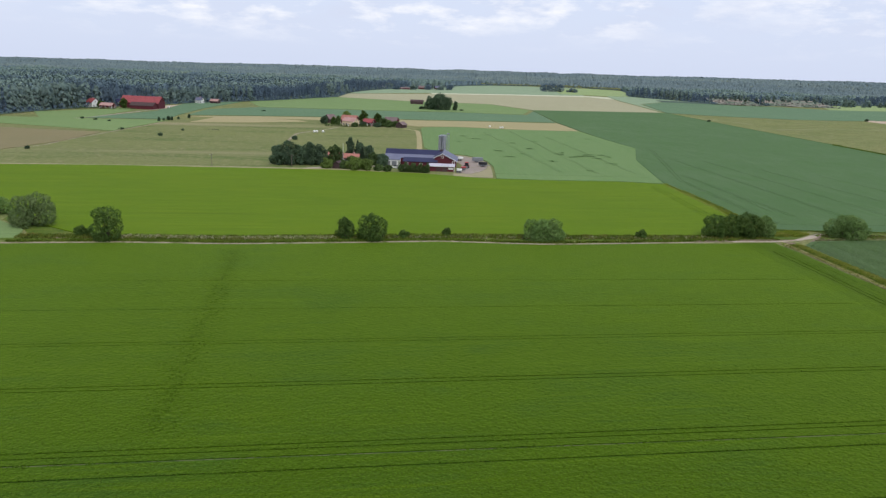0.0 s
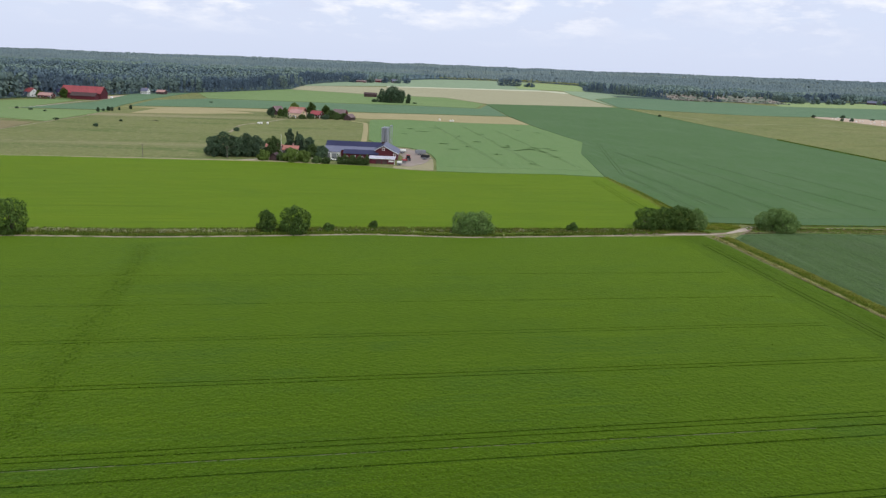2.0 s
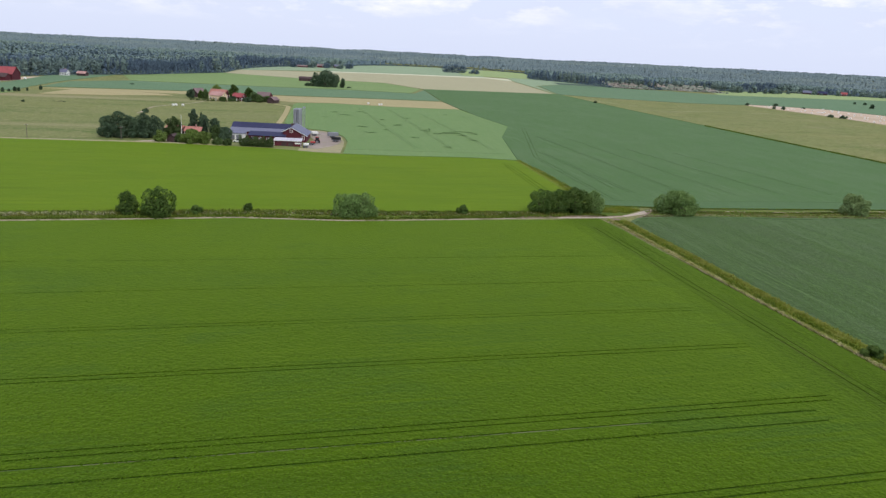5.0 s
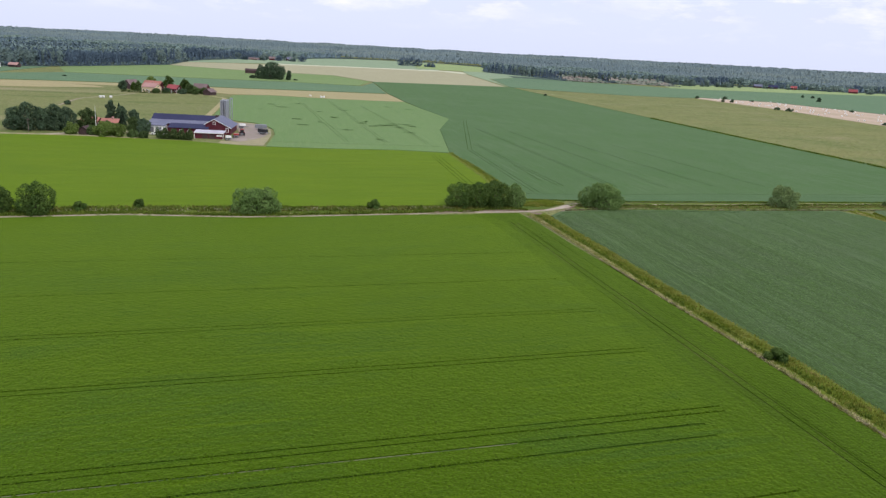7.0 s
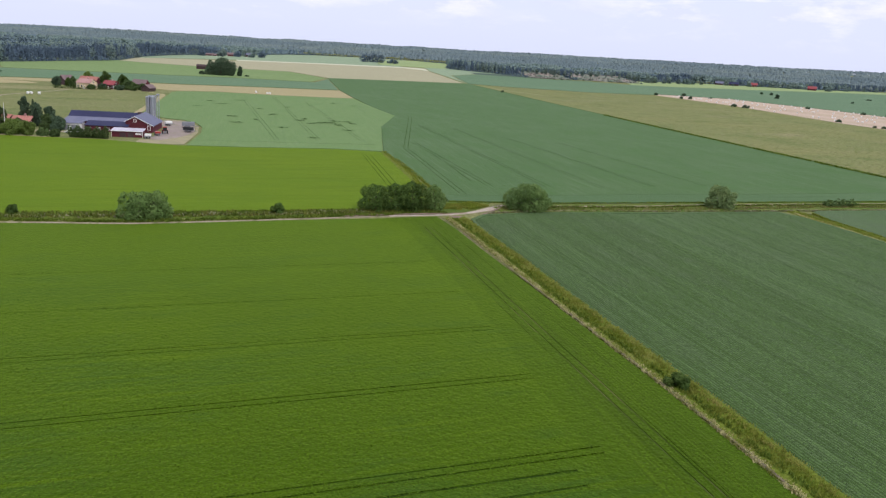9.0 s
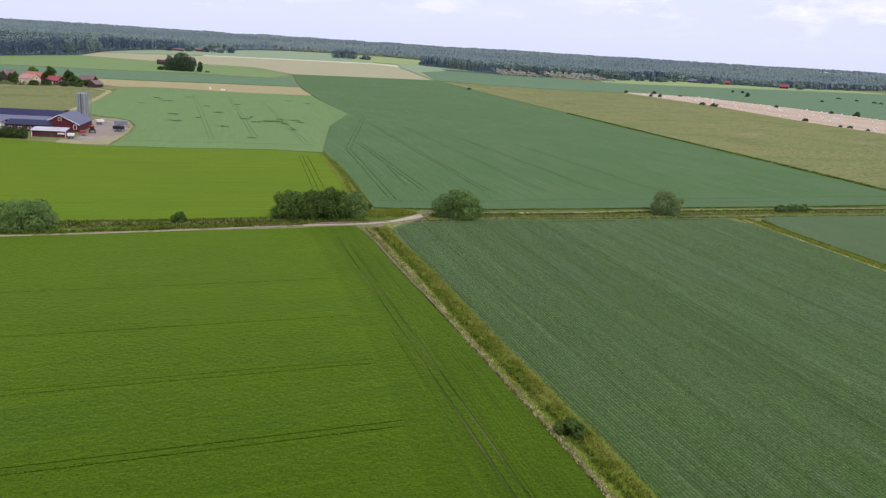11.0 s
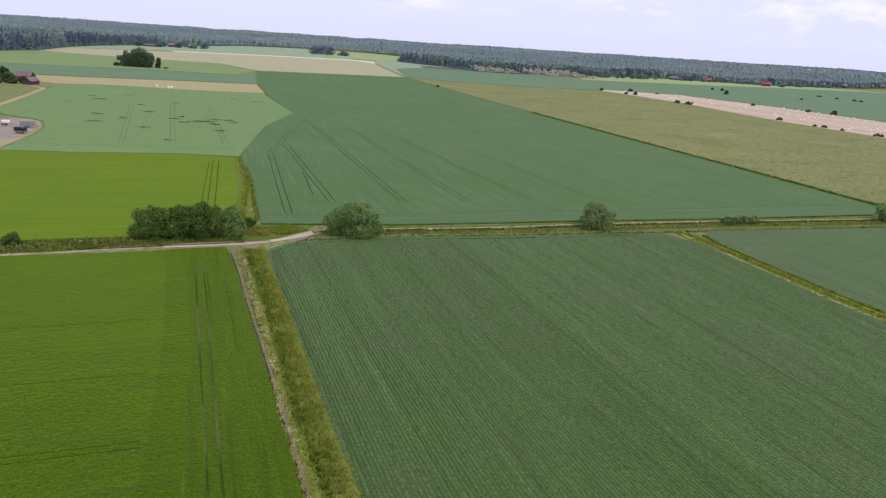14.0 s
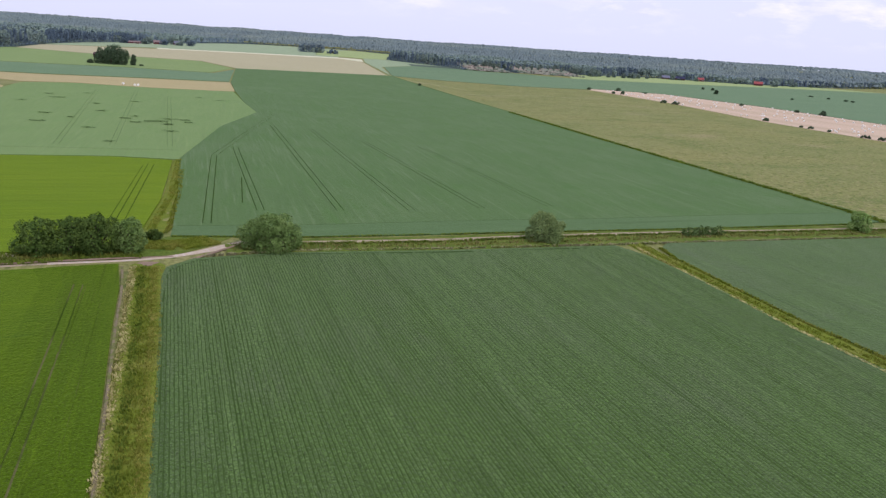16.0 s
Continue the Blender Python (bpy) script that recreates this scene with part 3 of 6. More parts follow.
ribbon("verge_ditch", [(107.9, 234), (109.6, 215), (111.5, 196), (114.4, 160), (117.9, 126), (124.4, 30), (131, -80)], 6.4, 0.03, M_LUSH, "overgrown field ditch with tall dry grass", "verge", (0.1, 0.4, 0.25, 0.05, 0.05, 0.3, 0.4, 0.2))
ribbon("verge_ditch", [(221.4, 254), (222.6, 240), (223.8, 222), (225.2, 197), (227.2, 183), (233.6, 130), (243.2, 30), (253, -80)], 4.8, 0.03, M_LUSH, "green grassy ditch between two wheat fields", "verge", (0.1, 0.4, 0.0, 0.4, 0.2))
ribbon("verge_field_edge", [(105.5, 247), (106.5, 300), (103.5, 360)], 5.0, 0.04, M_LUSH, "grassy strip between two fields", "verge", (0.1, 0.4, 0.0, 0.3))
ribbon("verge_field_edge", [(130.3, 536), (122.3, 600), (114.8, 684)], 2.0, 0.03, M_VERGE, "narrow grass strip between oats and wheat", "verge", (0.05, 0.1, 0.1, 0.05))
ribbon("verge_track", [(126, 254.6), (140, 254.9), (162, 257.2), (190, 262.0), (231, 268.4), (309, 279.6)], 2.4, 0.02, M_VERGE, "green grass strip between track and wheat", "verge", (0.05, 0.15, 0.2, 0.1))
field("verge_junction", [(103.5, 239.5), (112, 240.8), (119, 249), (123, 256), (109.5, 256), (104.5, 250)], M_VERGE, "rough grass at the track junction", 0.15, category="verge")
field("verge_corner", [(-113.5, 206.5), (-98, 209.4), (-118.4, 222.6), (-134, 235), (-132.4, 227.4), (-119, 215)], M_VERGE, "rough grass bank beside the track", 0.12, category="verge")
field("bare_patch", [(-116, 203), (-100, 205.5), (-97, 208), (-106, 209.5), (-115, 207)], M_SOIL, "reddish bare soil beside the track", 0.1, category="soil")
field("bare_patch", [(105.6, 234.2), (107.8, 233.2), (110, 234), (109.6, 235.8), (106.4, 236)], M_SOIL, "brown slumped soil at the head of the ditch", 0.3, category="soil")
ribbon("farm_track", TRACK_WEST[:10], 1.2, 0.10, M_TRACK, "narrow worn farm track beside a ditch", "track", (0.02, 0.0, 0.07, 0.0, 0.02))
ribbon("farm_track", TRACK_WEST[9:], (1.15, 1.15, 1.2, 1.3, 1.4, 1.6, 2.1, 2.7, 3.2, 3.4, 2.8), 0.12, M_GRAVEL, "pale gravel track bending at the junction", "track", (0.0, 0.05, 0.06, 0.05, 0.0))
ribbon("farm_track", TRACK_EAST, 2.5, 0.11, M_TRACK, "narrow worn farm track along the wheat", "track", (0.02, 0.0, 0.07, 0.0, 0.02))
ribbon("track_bank", [(78, 232.6), (90, 235.7), (100, 237.9), (107, 238.7), (112, 240.0)], 0.7, 0.22, M_SOIL, "brown cut bank along the farm track", "bank", (0.0, 0.12, 0.0))
ribbon("track_bank", [(115.6, 237.6), (118.6, 240.6), (121.4, 245.2), (123.8, 248.6)], 0.9, 0.22, M_SOIL, "brown cut bank at the bend of the track", "bank", (0.0, 0.14, 0.0))
ribbon("ditch_path", [(103.6, 232), (105.5, 219), (107.5, 198), (110.3, 174), (112.6, 152), (115.2, 127), (122.4, 30)], 0.42, 0.42, M_PATH, "narrow bare soil edge beside the ditch", "path", (0.0, 0.03, 0.0))


# ---- trees ----
def limb(verts, faces, a, b, ra, rb, sides=6):
    k = len(verts)
    u = (b - a).normalized()
    v = u.orthogonal().normalized()
    w = u.cross(v)
    for p, r in ((a, ra), (b, rb)):
        for i in range(sides):
            t = 2 * math.pi * i / sides
            verts.append(p + (v * math.cos(t) + w * math.sin(t)) * r)
    for i in range(sides):
        j = (i + 1) % sides
        faces.append((k + i, k + j, k + sides + j, k + sides + i))


def tree(name, x, y, height, width, label, leaf=None, seed=1, leaves=5000, leaf_size=0.25, low=0.12, lobes=20, category="tree", depth=None, trunk=0.3):
    """A broadleaf tree or bush: forked trunk and a crown of leafy tufts gathered in lobes."""
    rnd = random.Random(seed)
    root = new(name)
    root.location = (x, y, 0)
    depth = depth or width
    g = np.random.default_rng(seed)
    big = []
    for i in range(lobes):
        a = i * 2.39996 + rnd.uniform(-0.4, 0.4)
        h = low + (0.86 - low) * (i + 0.5) / lobes
        reach = math.sqrt(max(0.10, 1 - ((h - 0.36) / 0.66) ** 2))
        size = rnd.uniform(0.17, 0.24) * min(width, height * 1.35) * (1.1 - 0.3 * h)
        k = reach * (1.0 if i % 3 else 0.45) * rnd.uniform(0.82, 1.0)
        big.append((np.array([k * math.cos(a) * max(0.1, width / 2 - size * 0.8), k * math.sin(a) * max(0.1, depth / 2 - size * 0.8), max(size * 0.75, h * height - size * 0.15)]), size))
    top = 0.19 * min(width, height * 1.35)
    big.append((np.array([rnd.uniform(-0.1, 0.1) * width, 0.0, height - top]), top))
    balls = list(big)
    for c, size in big:
        for j in range(4):
            d = np.array([rnd.gauss(0, 1), rnd.gauss(0, 1), rnd.gauss(0.35, 0.8)])
            d /= np.linalg.norm(d)
            p = c + d * size * 0.75
            p[2] = max(p[2], size * 0.4)
            balls.append((p, size * rnd.uniform(0.38, 0.56)))
    verts, faces = [], []
    fork = Vector((0, 0, height * max(low, 0.1) + 0.3))
    limb(verts, faces, Vector((0, 0, -0.2)), fork, trunk, trunk * 0.7)
    for c, size in big:
        c = Vector(c)
        mid = fork.lerp(c, 0.5) + Vector((0, 0, -size * 0.2))
        limb(verts, faces, fork, mid, trunk * 0.4, trunk * 0.25, 5)
        limb(verts, faces, mid, c, trunk * 0.25, 0.03, 5)
    raw("trunk", verts, faces, M_BARK, root)
    cs, rs = np.array([c for c, q in balls]), np.array([q for c, q in balls])
    per = np.maximum(6, leaves * 1.5 * rs ** 2 / (rs ** 2).sum()).astype(int)
    own = np.repeat(np.arange(len(balls)), per)
    n = len(own)
    d = g.normal(size=(n, 3))
    d /= np.linalg.norm(d, axis=1)[:, None]
    ragged = 1 + 0.16 * np.sin(d[:, 0] * 9 + seed + own) * np.cos(d[:, 1] * 8 + own)
    p = cs[own] + d * (rs[own] * g.uniform(0.72, 1.06, n) * ragged)[:, None]
    hidden = np.zeros(n, bool)
    for j in range(len(balls)):
        hidden |= (own != j) & (((p - cs[j]) ** 2).sum(1) < (rs[j] * 0.7) ** 2)
    p, d, n = p[~hidden], d[~hidden], int((~hidden).sum())
    p[:, 2] = np.maximum(p[:, 2], 0.15)
    nrm = d + g.normal(size=(n, 3)) * 0.38 + np.array([0.0, 0.0, 0.35])
    nrm /= np.linalg.norm(nrm, axis=1)[:, None]
    a = np.cross(nrm, g.normal(size=(n, 3)))
    a /= np.linalg.norm(a, axis=1)[:, None]
    b = np.cross(nrm, a)
    s = leaf_size * g.uniform(0.6, 1.3, n)[:, None]
    vs = np.stack([p - a * s, p + b * s * 0.6 + nrm * s * 0.15, p + a * s, p - b * s * 0.6 + nrm * s * 0.15], 1).reshape(-1, 3)
    raw("crown", vs.tolist(), np.arange(len(vs)).reshape(-1, 4).tolist(), leaf or M_LEAF, root)
    return tagged(root, label, category)


OAK = "dense dark green broadleaf tree beside the farm track"
SAL = "rounded grey-green willow bush beside the farm track"
G = "trees along the track"
for spec in [
    ("tree", -91.5, 206, 9.2, 9.6, OAK, M_LEAF, 11, 7000), ("tree", -120, 221, 8.8, 14.5, SAL, M_SALLOW, 12, 11000), ("tree", -138, 236, 5.0, 7.0, SAL, M_WILLOW, 13, 4000),
    ("tree", -28, 219, 6.0, 6.0, OAK, M_LEAF, 14, 4500), ("tree", -20.4, 219, 7.0, 9.4, OAK, M_LEAF, 15, 7000),
    ("tree", 30.6, 227.6, 6.2, 13.2, SAL, M_WILLOW, 16, 10000, 0.25, 0.06, 30), ("tree", 86.6, 241, 7.0, 8.6, OAK, M_LEAF, 17, 7000), ("tree", 92.2, 242.5, 7.1, 8.6, OAK, M_LEAF, 18, 7000),
    ("tree", 97.6, 242.5, 7.7, 9.4, OAK, M_LEAF, 19, 9500), ("tree", 103.2, 243.5, 6.8, 7.2, SAL, M_WILLOW, 20, 5500),
    ("tree", 131.5, 247, 7.4, 13.8, SAL, M_WILLOW, 21, 14000, 0.25, 0.06, 34), ("tree", 198, 257, 7.0, 10.0, SAL, M_SALLOW, 22, 9000), ("tree", 305, 273, 6.0, 7.0, SAL, M_WILLOW, 23, 5000),
]:
    tagged(tree(*spec), group=G)
for x, y, h, w, s in [(-11, 222, 2.6, 3.6, 31), (1.5, 228, 2.4, 3.0, 32), (61.5, 234, 3.0, 3.6, 33), (117, 127.5, 2.2, 3.8, 34), (-100, 210, 3.0, 5.0, 36), (107, 253, 2.5, 4.0, 37)]:
    tagged(tree("bush", x, y, h, w, "small dark green bush in the ditch verge", M_LEAF, s, 1800, 0.22, 0.05, 8, "bush", trunk=0.08), group="bushes along the track")


# ---- forest ----
OPEN = [(-372, 560), (-368, 650), (-362, 723), (-296, 909), (-240, 1030), (-180, 1226), (-188, 1437), (-174, 1612), (-132, 1817), (-50, 2059), (54, 2470), (134, 2650), (274, 2750), (465, 2750), (560, 2560), (500, 2200),
        (456, 2019), (429, 1861), (471, 1745), (506, 1665), (516, 1535), (530, 1640), (610, 1640), (630, 1560), (650, 1680), (770, 1690), (894, 1776), (1076, 1905), (1202, 1918), (1392, 1918), (1719, 2091), (2300, 2330), (2900, 2330),
        (2900, -2500), (-2500, -2500), (-2500, 500)]


def forest():
    g = np.random.default_rng(5)
    spots = []
    for r0, r1, gap in [(600, 1300, 6.5), (1300, 1900, 9.5), (1900, 2600, 15.0), (2600, 3600, 17.5), (3600, 4800, 24.0)]:
        area = math.radians(100) * (r1 * r1 - r0 * r0) / 2
        n = int(area / gap ** 2)
        a = np.radians(g.uniform(-46, 54, n))
        r = np.sqrt(g.uniform(r0 * r0, r1 * r1, n))
        x, y = 60 + r * np.sin(a), 30 + r * np.cos(a)
        out = ~inside(x, y, OPEN)
        for px, py in zip(x[out], y[out]):
            spots.append((px, py, gap))
    lines = list(zip(OPEN[:32], OPEN[1:33]))
    for (x0, y0), (x1, y1) in lines[25:31]:
        size = math.hypot(x1 - x0, y1 - y0)
        n = int(size * 34 / 70)
        t, o = g.uniform(0, 1, n), g.uniform(1, 34, n)
        spots += [(x0 + (x1 - x0) * a - (y1 - y0) / size * c, y0 + (y1 - y0) * a + (x1 - x0) / size * c, 9.5) for a, c in zip(t, o)]

    def rim(px, py):
        best = 999.0
        for (x0, y0), (x1, y1) in lines:
            dx, dy = x1 - x0, y1 - y0
            t = min(1.0, max(0.0, ((px - x0) * dx + (py - y0) * dy) / (dx * dx + dy * dy)))
            best = min(best, math.hypot(px - x0 - t * dx, py - y0 - t * dy))
        return best

    near, far = {True: ([], []), False: ([], [])}, ([], [])
    poles, sprays, leafy = ([], []), [], []

    def spray(store, px, py, z, tall, wide, h, body, droop, size, up):
        """Sprays of foliage round an axis, at the heights h, leaning outwards."""
        n = len(h)
        a = g.uniform(0, 2 * math.pi, n)
        r = wide * body * g.uniform(0.55, 1.1, n)
        p = np.stack([px + r * np.cos(a), py + r * np.sin(a), z + h * tall], 1)
        out = np.stack([np.cos(a), np.sin(a), up + 0 * a], 1) + g.normal(size=(n, 3)) * 0.18
        out /= np.linalg.norm(out, axis=1)[:, None]
        o = np.stack([np.cos(a) * 0.6, np.sin(a) * 0.6, droop + 0 * a], 1) + g.normal(size=(n, 3)) * 0.3
        o -= out * (o * out).sum(1)[:, None]
        o /= np.linalg.norm(o, axis=1)[:, None]
        b = np.cross(out, o)
        s = (g.uniform(0.7, 1.4, n) * size)[:, None]
        store.append(np.stack([p - o * s, p + b * s * 0.7, p + o * s, p - b * s * 0.7], 1).reshape(-1, 3))

    def core(verts, faces, px, py, z, tall, wide, prof, sides):
        k, t0 = len(verts), g.uniform(0, 6)
        for h, w in prof:
            for i in range(sides):
                t = t0 + 2 * math.pi * i / sides + h * 2.0
                q = wide * w * g.uniform(0.75, 1.2)
                verts.append((px + q * math.cos(t), py + q * math.sin(t), z + tall * (h + g.uniform(-0.03, 0.03))))
        for b in range(len(prof) - 1):
            for i in range(sides):
                j = (i + 1) % sides
                faces.append((k + b * sides + i, k + b * sides + j, k + (b + 1) * sides + j, k + (b + 1) * sides + i))
        verts.append((px, py, z + tall * (prof[-1][0] + 0.06)))
        for i in range(sides):
            faces.append((k + (len(prof) - 1) * sides + i, k + (len(prof) - 1) * sides + (i + 1) % sides, len(verts) - 1))

    crowns = {True: [], False: []}
    for px, py, gap in spots:
        d = rim(px, py) if gap < 10 else 999.0
        z = hill(px, py)
        stand = noise.noise((px * 0.006, py * 0.006, 1.0))
        tall = (18.0 + 7.0 * stand) * g.uniform(0.86, 1.12)
        spruce = noise.noise((px * 0.010, py * 0.006, 9.0)) + g.uniform(-0.2, 0.2) > -0.10
        if d < 9 and g.uniform() < 0.5:
            tall *= g.uniform(0.4, 0.85)
        if d < 30:
            # edge trees: sprays of foliage round a trunk, down to the undergrowth at the rim
            n = 74 if py < 1300 else 50
            h = g.uniform(0.03 if d < 9 else 0.25, 1.0, n)
            wide = (2.7 if spruce else 3.5) * g.uniform(0.8, 1.25) * tall / 18
            body = (1.03 - h) ** 0.75 if spruce else np.sqrt(np.maximum(0.04, 1 - ((h - 0.60) / 0.44) ** 2))
            spray(sprays if spruce else leafy, px, py, z, tall, wide, h, body, -0.8 if spruce else 0.2, 1.4 * tall / 18, 0.3 if spruce else 0.55)
            limb(poles[0], poles[1], Vector((px, py, z - 0.5)), Vector((px + g.uniform(-0.5, 0.5), py, z + tall * 0.8)), 0.26, 0.1, 4)
            continue
        wide = max(2.5, gap * 0.42) * g.uniform(0.75, 1.25)
        if gap > 15:
            if spruce:
                core(*far, px, py, z, tall * 1.1, wide * 0.9, ((0.35, 1.0), (0.72, 0.5)), 4)
            else:
                core(*far, px, py, z, tall * 0.92, wide * 1.1, ((0.4, 1.0), (0.8, 0.85)), 4)
            continue
        if spruce:
            core(*near[True], px, py, z, tall, wide * 0.85, ((0.15, 1.0), (0.62, 0.48)), 5)
        else:
            core(*near[False], px, py, z, tall * 0.92, wide, ((0.25, 0.8), (0.6, 0.95), (0.84, 0.6)), 5)
        if gap < 10:
            h = g.uniform(0.55, 0.98, 9 if spruce else 11)
            body = 1.35 * (1.03 - h) ** 0.75 if spruce else 1.12 * np.sqrt(np.maximum(0.05, 1 - ((h - 0.58) / 0.42) ** 2))
            spray(crowns[spruce], px, py, z, tall, wide, h, body, -0.8 if spruce else 0.2, 1.25 if spruce else 1.4, 0.8 if spruce else 1.2)
    # undergrowth of young trees and shrubs along the rim
    for (x0, y0), (x1, y1) in lines:
        size = math.hypot(x1 - x0, y1 - y0)
        for k in range(int(size / 1.7)):
            t = g.uniform()
            px, py = x0 + (x1 - x0) * t + g.normal() * 2.2, y0 + (y1 - y0) * t + g.normal() * 2.2
            tall = g.uniform(1.5, 5.5)
            h = g.uniform(0.05, 1.0, 10)
            spray(leafy if g.uniform() < 0.5 else sprays, px, py, 0.0, tall, tall * 0.5, h, np.sqrt(np.maximum(0.1, 1 - ((h - 0.4) / 0.62) ** 2)), 0.2, 0.5 + tall * 0.13, 0.6)

    def leafage(name, quads, material, label):
        v = np.concatenate(quads)
        tagged(raw(name, v.tolist(), np.arange(len(v)).reshape(-1, 4).tolist(), material), label, "forest", kind="stuff")
    leafage("forest_edge", sprays, M_FRINGE_HAZE, "ragged edge of dark spruces along the forest")
    leafage("forest_edge", leafy, M_BIRCH_HAZE, "light green birches and aspens along the forest edge")
    leafage("forest_crowns", crowns[True], M_SPRUCE_HAZE, "dark drooping spruce tops of the wide forest")
    leafage("forest_crowns", crowns[False], M_ASPEN_HAZE, "lighter rounded birch crowns in the wide forest")
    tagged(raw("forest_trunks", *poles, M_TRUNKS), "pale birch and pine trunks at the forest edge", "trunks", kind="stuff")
    tagged(raw("forest", *near[True], M_SPRUCE_HAZE), "wide dark green spruce forest", "forest", kind="stuff")
    tagged(raw("forest", *near[False], M_ASPEN_HAZE), "stands of lighter birch in the wide forest", "forest", kind="stuff")
    tagged(raw("backdrop", *far, M_RIDGE_HAZE, smooth=True), "far wooded ridges on the horizon, coloured blue-grey for haze", "woods", kind="structure")


forest()


# ---- farm materials ----
M_RED = mat("falu_red_boards", (0.092, 0.011, 0.020), 0.85, [(0.4, 0.15, (0.115, 0.016, 0.026), 0.45, 0.7)], (3.0, 0.2), stripe=(0.4, 0.12))
M_DARKWOOD = mat("dark_weathered_boards", (0.060, 0.034, 0.034), 0.9, [(0.5, 0.2, (0.085, 0.052, 0.05), 0.45, 0.7)], (3.0, 0.2), stripe=(0.4, 0.12))
M_WHITE = mat("white_paint", (0.78, 0.77, 0.74), 0.6, [(0.6, 1.0, (0.68, 0.67, 0.63), 0.5, 0.8)])
M_YELLOW = mat("cream_boards", (0.72, 0.56, 0.36), 0.75, [(0.5, 1.0, (0.64, 0.49, 0.31), 0.5, 0.8)], stripe=(0.4, 0.06))
M_BLUEROOF = mat("blue_steel_roof", (0.027, 0.029, 0.070), 0.7, [(0.12, 4.0, (0.035, 0.037, 0.085), 0.4, 0.7)], (0.8, 0.15), metal=0.0, spec=0.15, stripe=(0.5, 0.08))
M_GREYROOF = mat("grey_sheet_roof", (0.12, 0.125, 0.19), 0.6, [(0.15, 4.0, (0.15, 0.155, 0.215), 0.4, 0.7)], (0.8, 0.12), metal=0.0, spec=0.25, stripe=(0.5, 0.08))
M_PALEROOF = mat("pale_sheet_roof", (0.50, 0.46, 0.52), 0.5, [(0.2, 3.0, (0.44, 0.40, 0.45), 0.4, 0.7)], (1.0, 0.1), stripe=(0.4, 0.06))
M_TILE = mat("clay_tile_roof", (0.295, 0.059, 0.064), 0.8, [(0.3, 1.5, (0.238, 0.049, 0.053), 0.45, 0.7)], (2.0, 0.2), (3.0, 0.05), stripe=(0.35, 0.1))
M_OLDTILE = mat("faded_tile_roof", (0.42, 0.24, 0.215), 0.85, [(0.3, 1.5, (0.35, 0.19, 0.165), 0.45, 0.7)], (2.0, 0.2), (3.0, 0.05), stripe=(0.35, 0.1))
M_GLASS = mat("window_glass", (0.02, 0.025, 0.03), 0.08)
M_STEEL = mat("galvanised_steel", (0.42, 0.43, 0.47), 0.4, [(0.4, 0.1, (0.34, 0.35, 0.39), 0.4, 0.7)], (1.5, 0.1), metal=0.6)
M_BLACK = mat("black_rubber", (0.015, 0.015, 0.017), 0.8)
M_MACHINE = mat("red_machine_paint", (0.36, 0.025, 0.02), 0.4, [(1.5, 1.0, (0.28, 0.03, 0.025), 0.5, 0.7)])
M_GREYPAINT = mat("grey_machine_paint", (0.20, 0.21, 0.23), 0.5, [(1.5, 1.0, (0.15, 0.15, 0.16), 0.5, 0.7)])
M_WRAP = mat("bale_wrap", (0.80, 0.775, 0.72), 0.45, [(1.2, 1.0, (0.70, 0.70, 0.68), 0.5, 0.7)])
M_NEEDLE = mat("spruce_needles", (0.022, 0.045, 0.018), 0.85, [(0.6, 1.0, (0.03, 0.058, 0.022), 0.4, 0.7)], vary=0.4)
M_HEDGE = mat("leaves_hedge", (0.084, 0.134, 0.042), 0.75, [(0.5, 1.0, (0.086, 0.130, 0.036), 0.4, 0.7)], vary=0.45, spec=0.2, thin=0.3)
M_ORANGETILE = mat("orange_tile_roof", (0.40, 0.165, 0.125), 0.85, [(0.3, 1.5, (0.33, 0.13, 0.10), 0.45, 0.7)], (2.0, 0.2), (3.0, 0.05), stripe=(0.35, 0.1))
M_DARKTILE = mat("dark_tile_roof", (0.17, 0.115, 0.115), 0.85, [(0.3, 1.5, (0.22, 0.15, 0.14), 0.45, 0.7)], (2.0, 0.2), (3.0, 0.05), stripe=(0.35, 0.1))
M_LIGHTLEAF = mat("leaves_light", (0.130, 0.190, 0.040), 0.75, [(0.5, 1.0, (0.155, 0.215, 0.048), 0.4, 0.7)], vary=0.4, spec=0.2, thin=0.3)
M_YARD = mat("yard_gravel", (0.270, 0.215, 0.180), 0.95, [(0.08, 1.0, (0.33, 0.27, 0.225), 0.45, 0.65), (0.2, 1.0, (0.22, 0.20, 0.10), 0.55, 0.7)], (3.0, 0.2), (3.0, 0.05))
M_DRYGRASS = mat("dry_grass", (0.30, 0.26, 0.14), 0.95, [(0.2, 1.0, (0.22, 0.22, 0.10), 0.45, 0.7)], (2.0, 0.25), (2.0, 0.1))
M_WEED = mat("flattened_weeds", (0.110, 0.175, 0.062), 0.9, [(0.4, 1.0, (0.086, 0.144, 0.052), 0.45, 0.7)], (2.0, 0.3), (1.5, 0.2), spec=0.05)
M_WOODPOLE = mat("grey_pole_wood", (0.17, 0.14, 0.115), 0.9, [(2.0, 0.2, (0.12, 0.10, 0.08), 0.45, 0.7)])


def box_bm(sx, sy, sz, at=(0, 0, 0), bevel=0.0):
    """A box standing on at (centre of its foot)."""
    bm = bmesh.new()
    bmesh.ops.create_cube(bm, size=1.0)
    bmesh.ops.scale(bm, vec=(sx, sy, sz), verts=bm.verts)
    bmesh.ops.translate(bm, vec=(at[0], at[1], at[2] + sz / 2), verts=bm.verts)
    if bevel:
        bmesh.ops.bevel(bm, geom=bm.edges[:], offset=bevel, segments=1, affect="EDGES")
    return bm


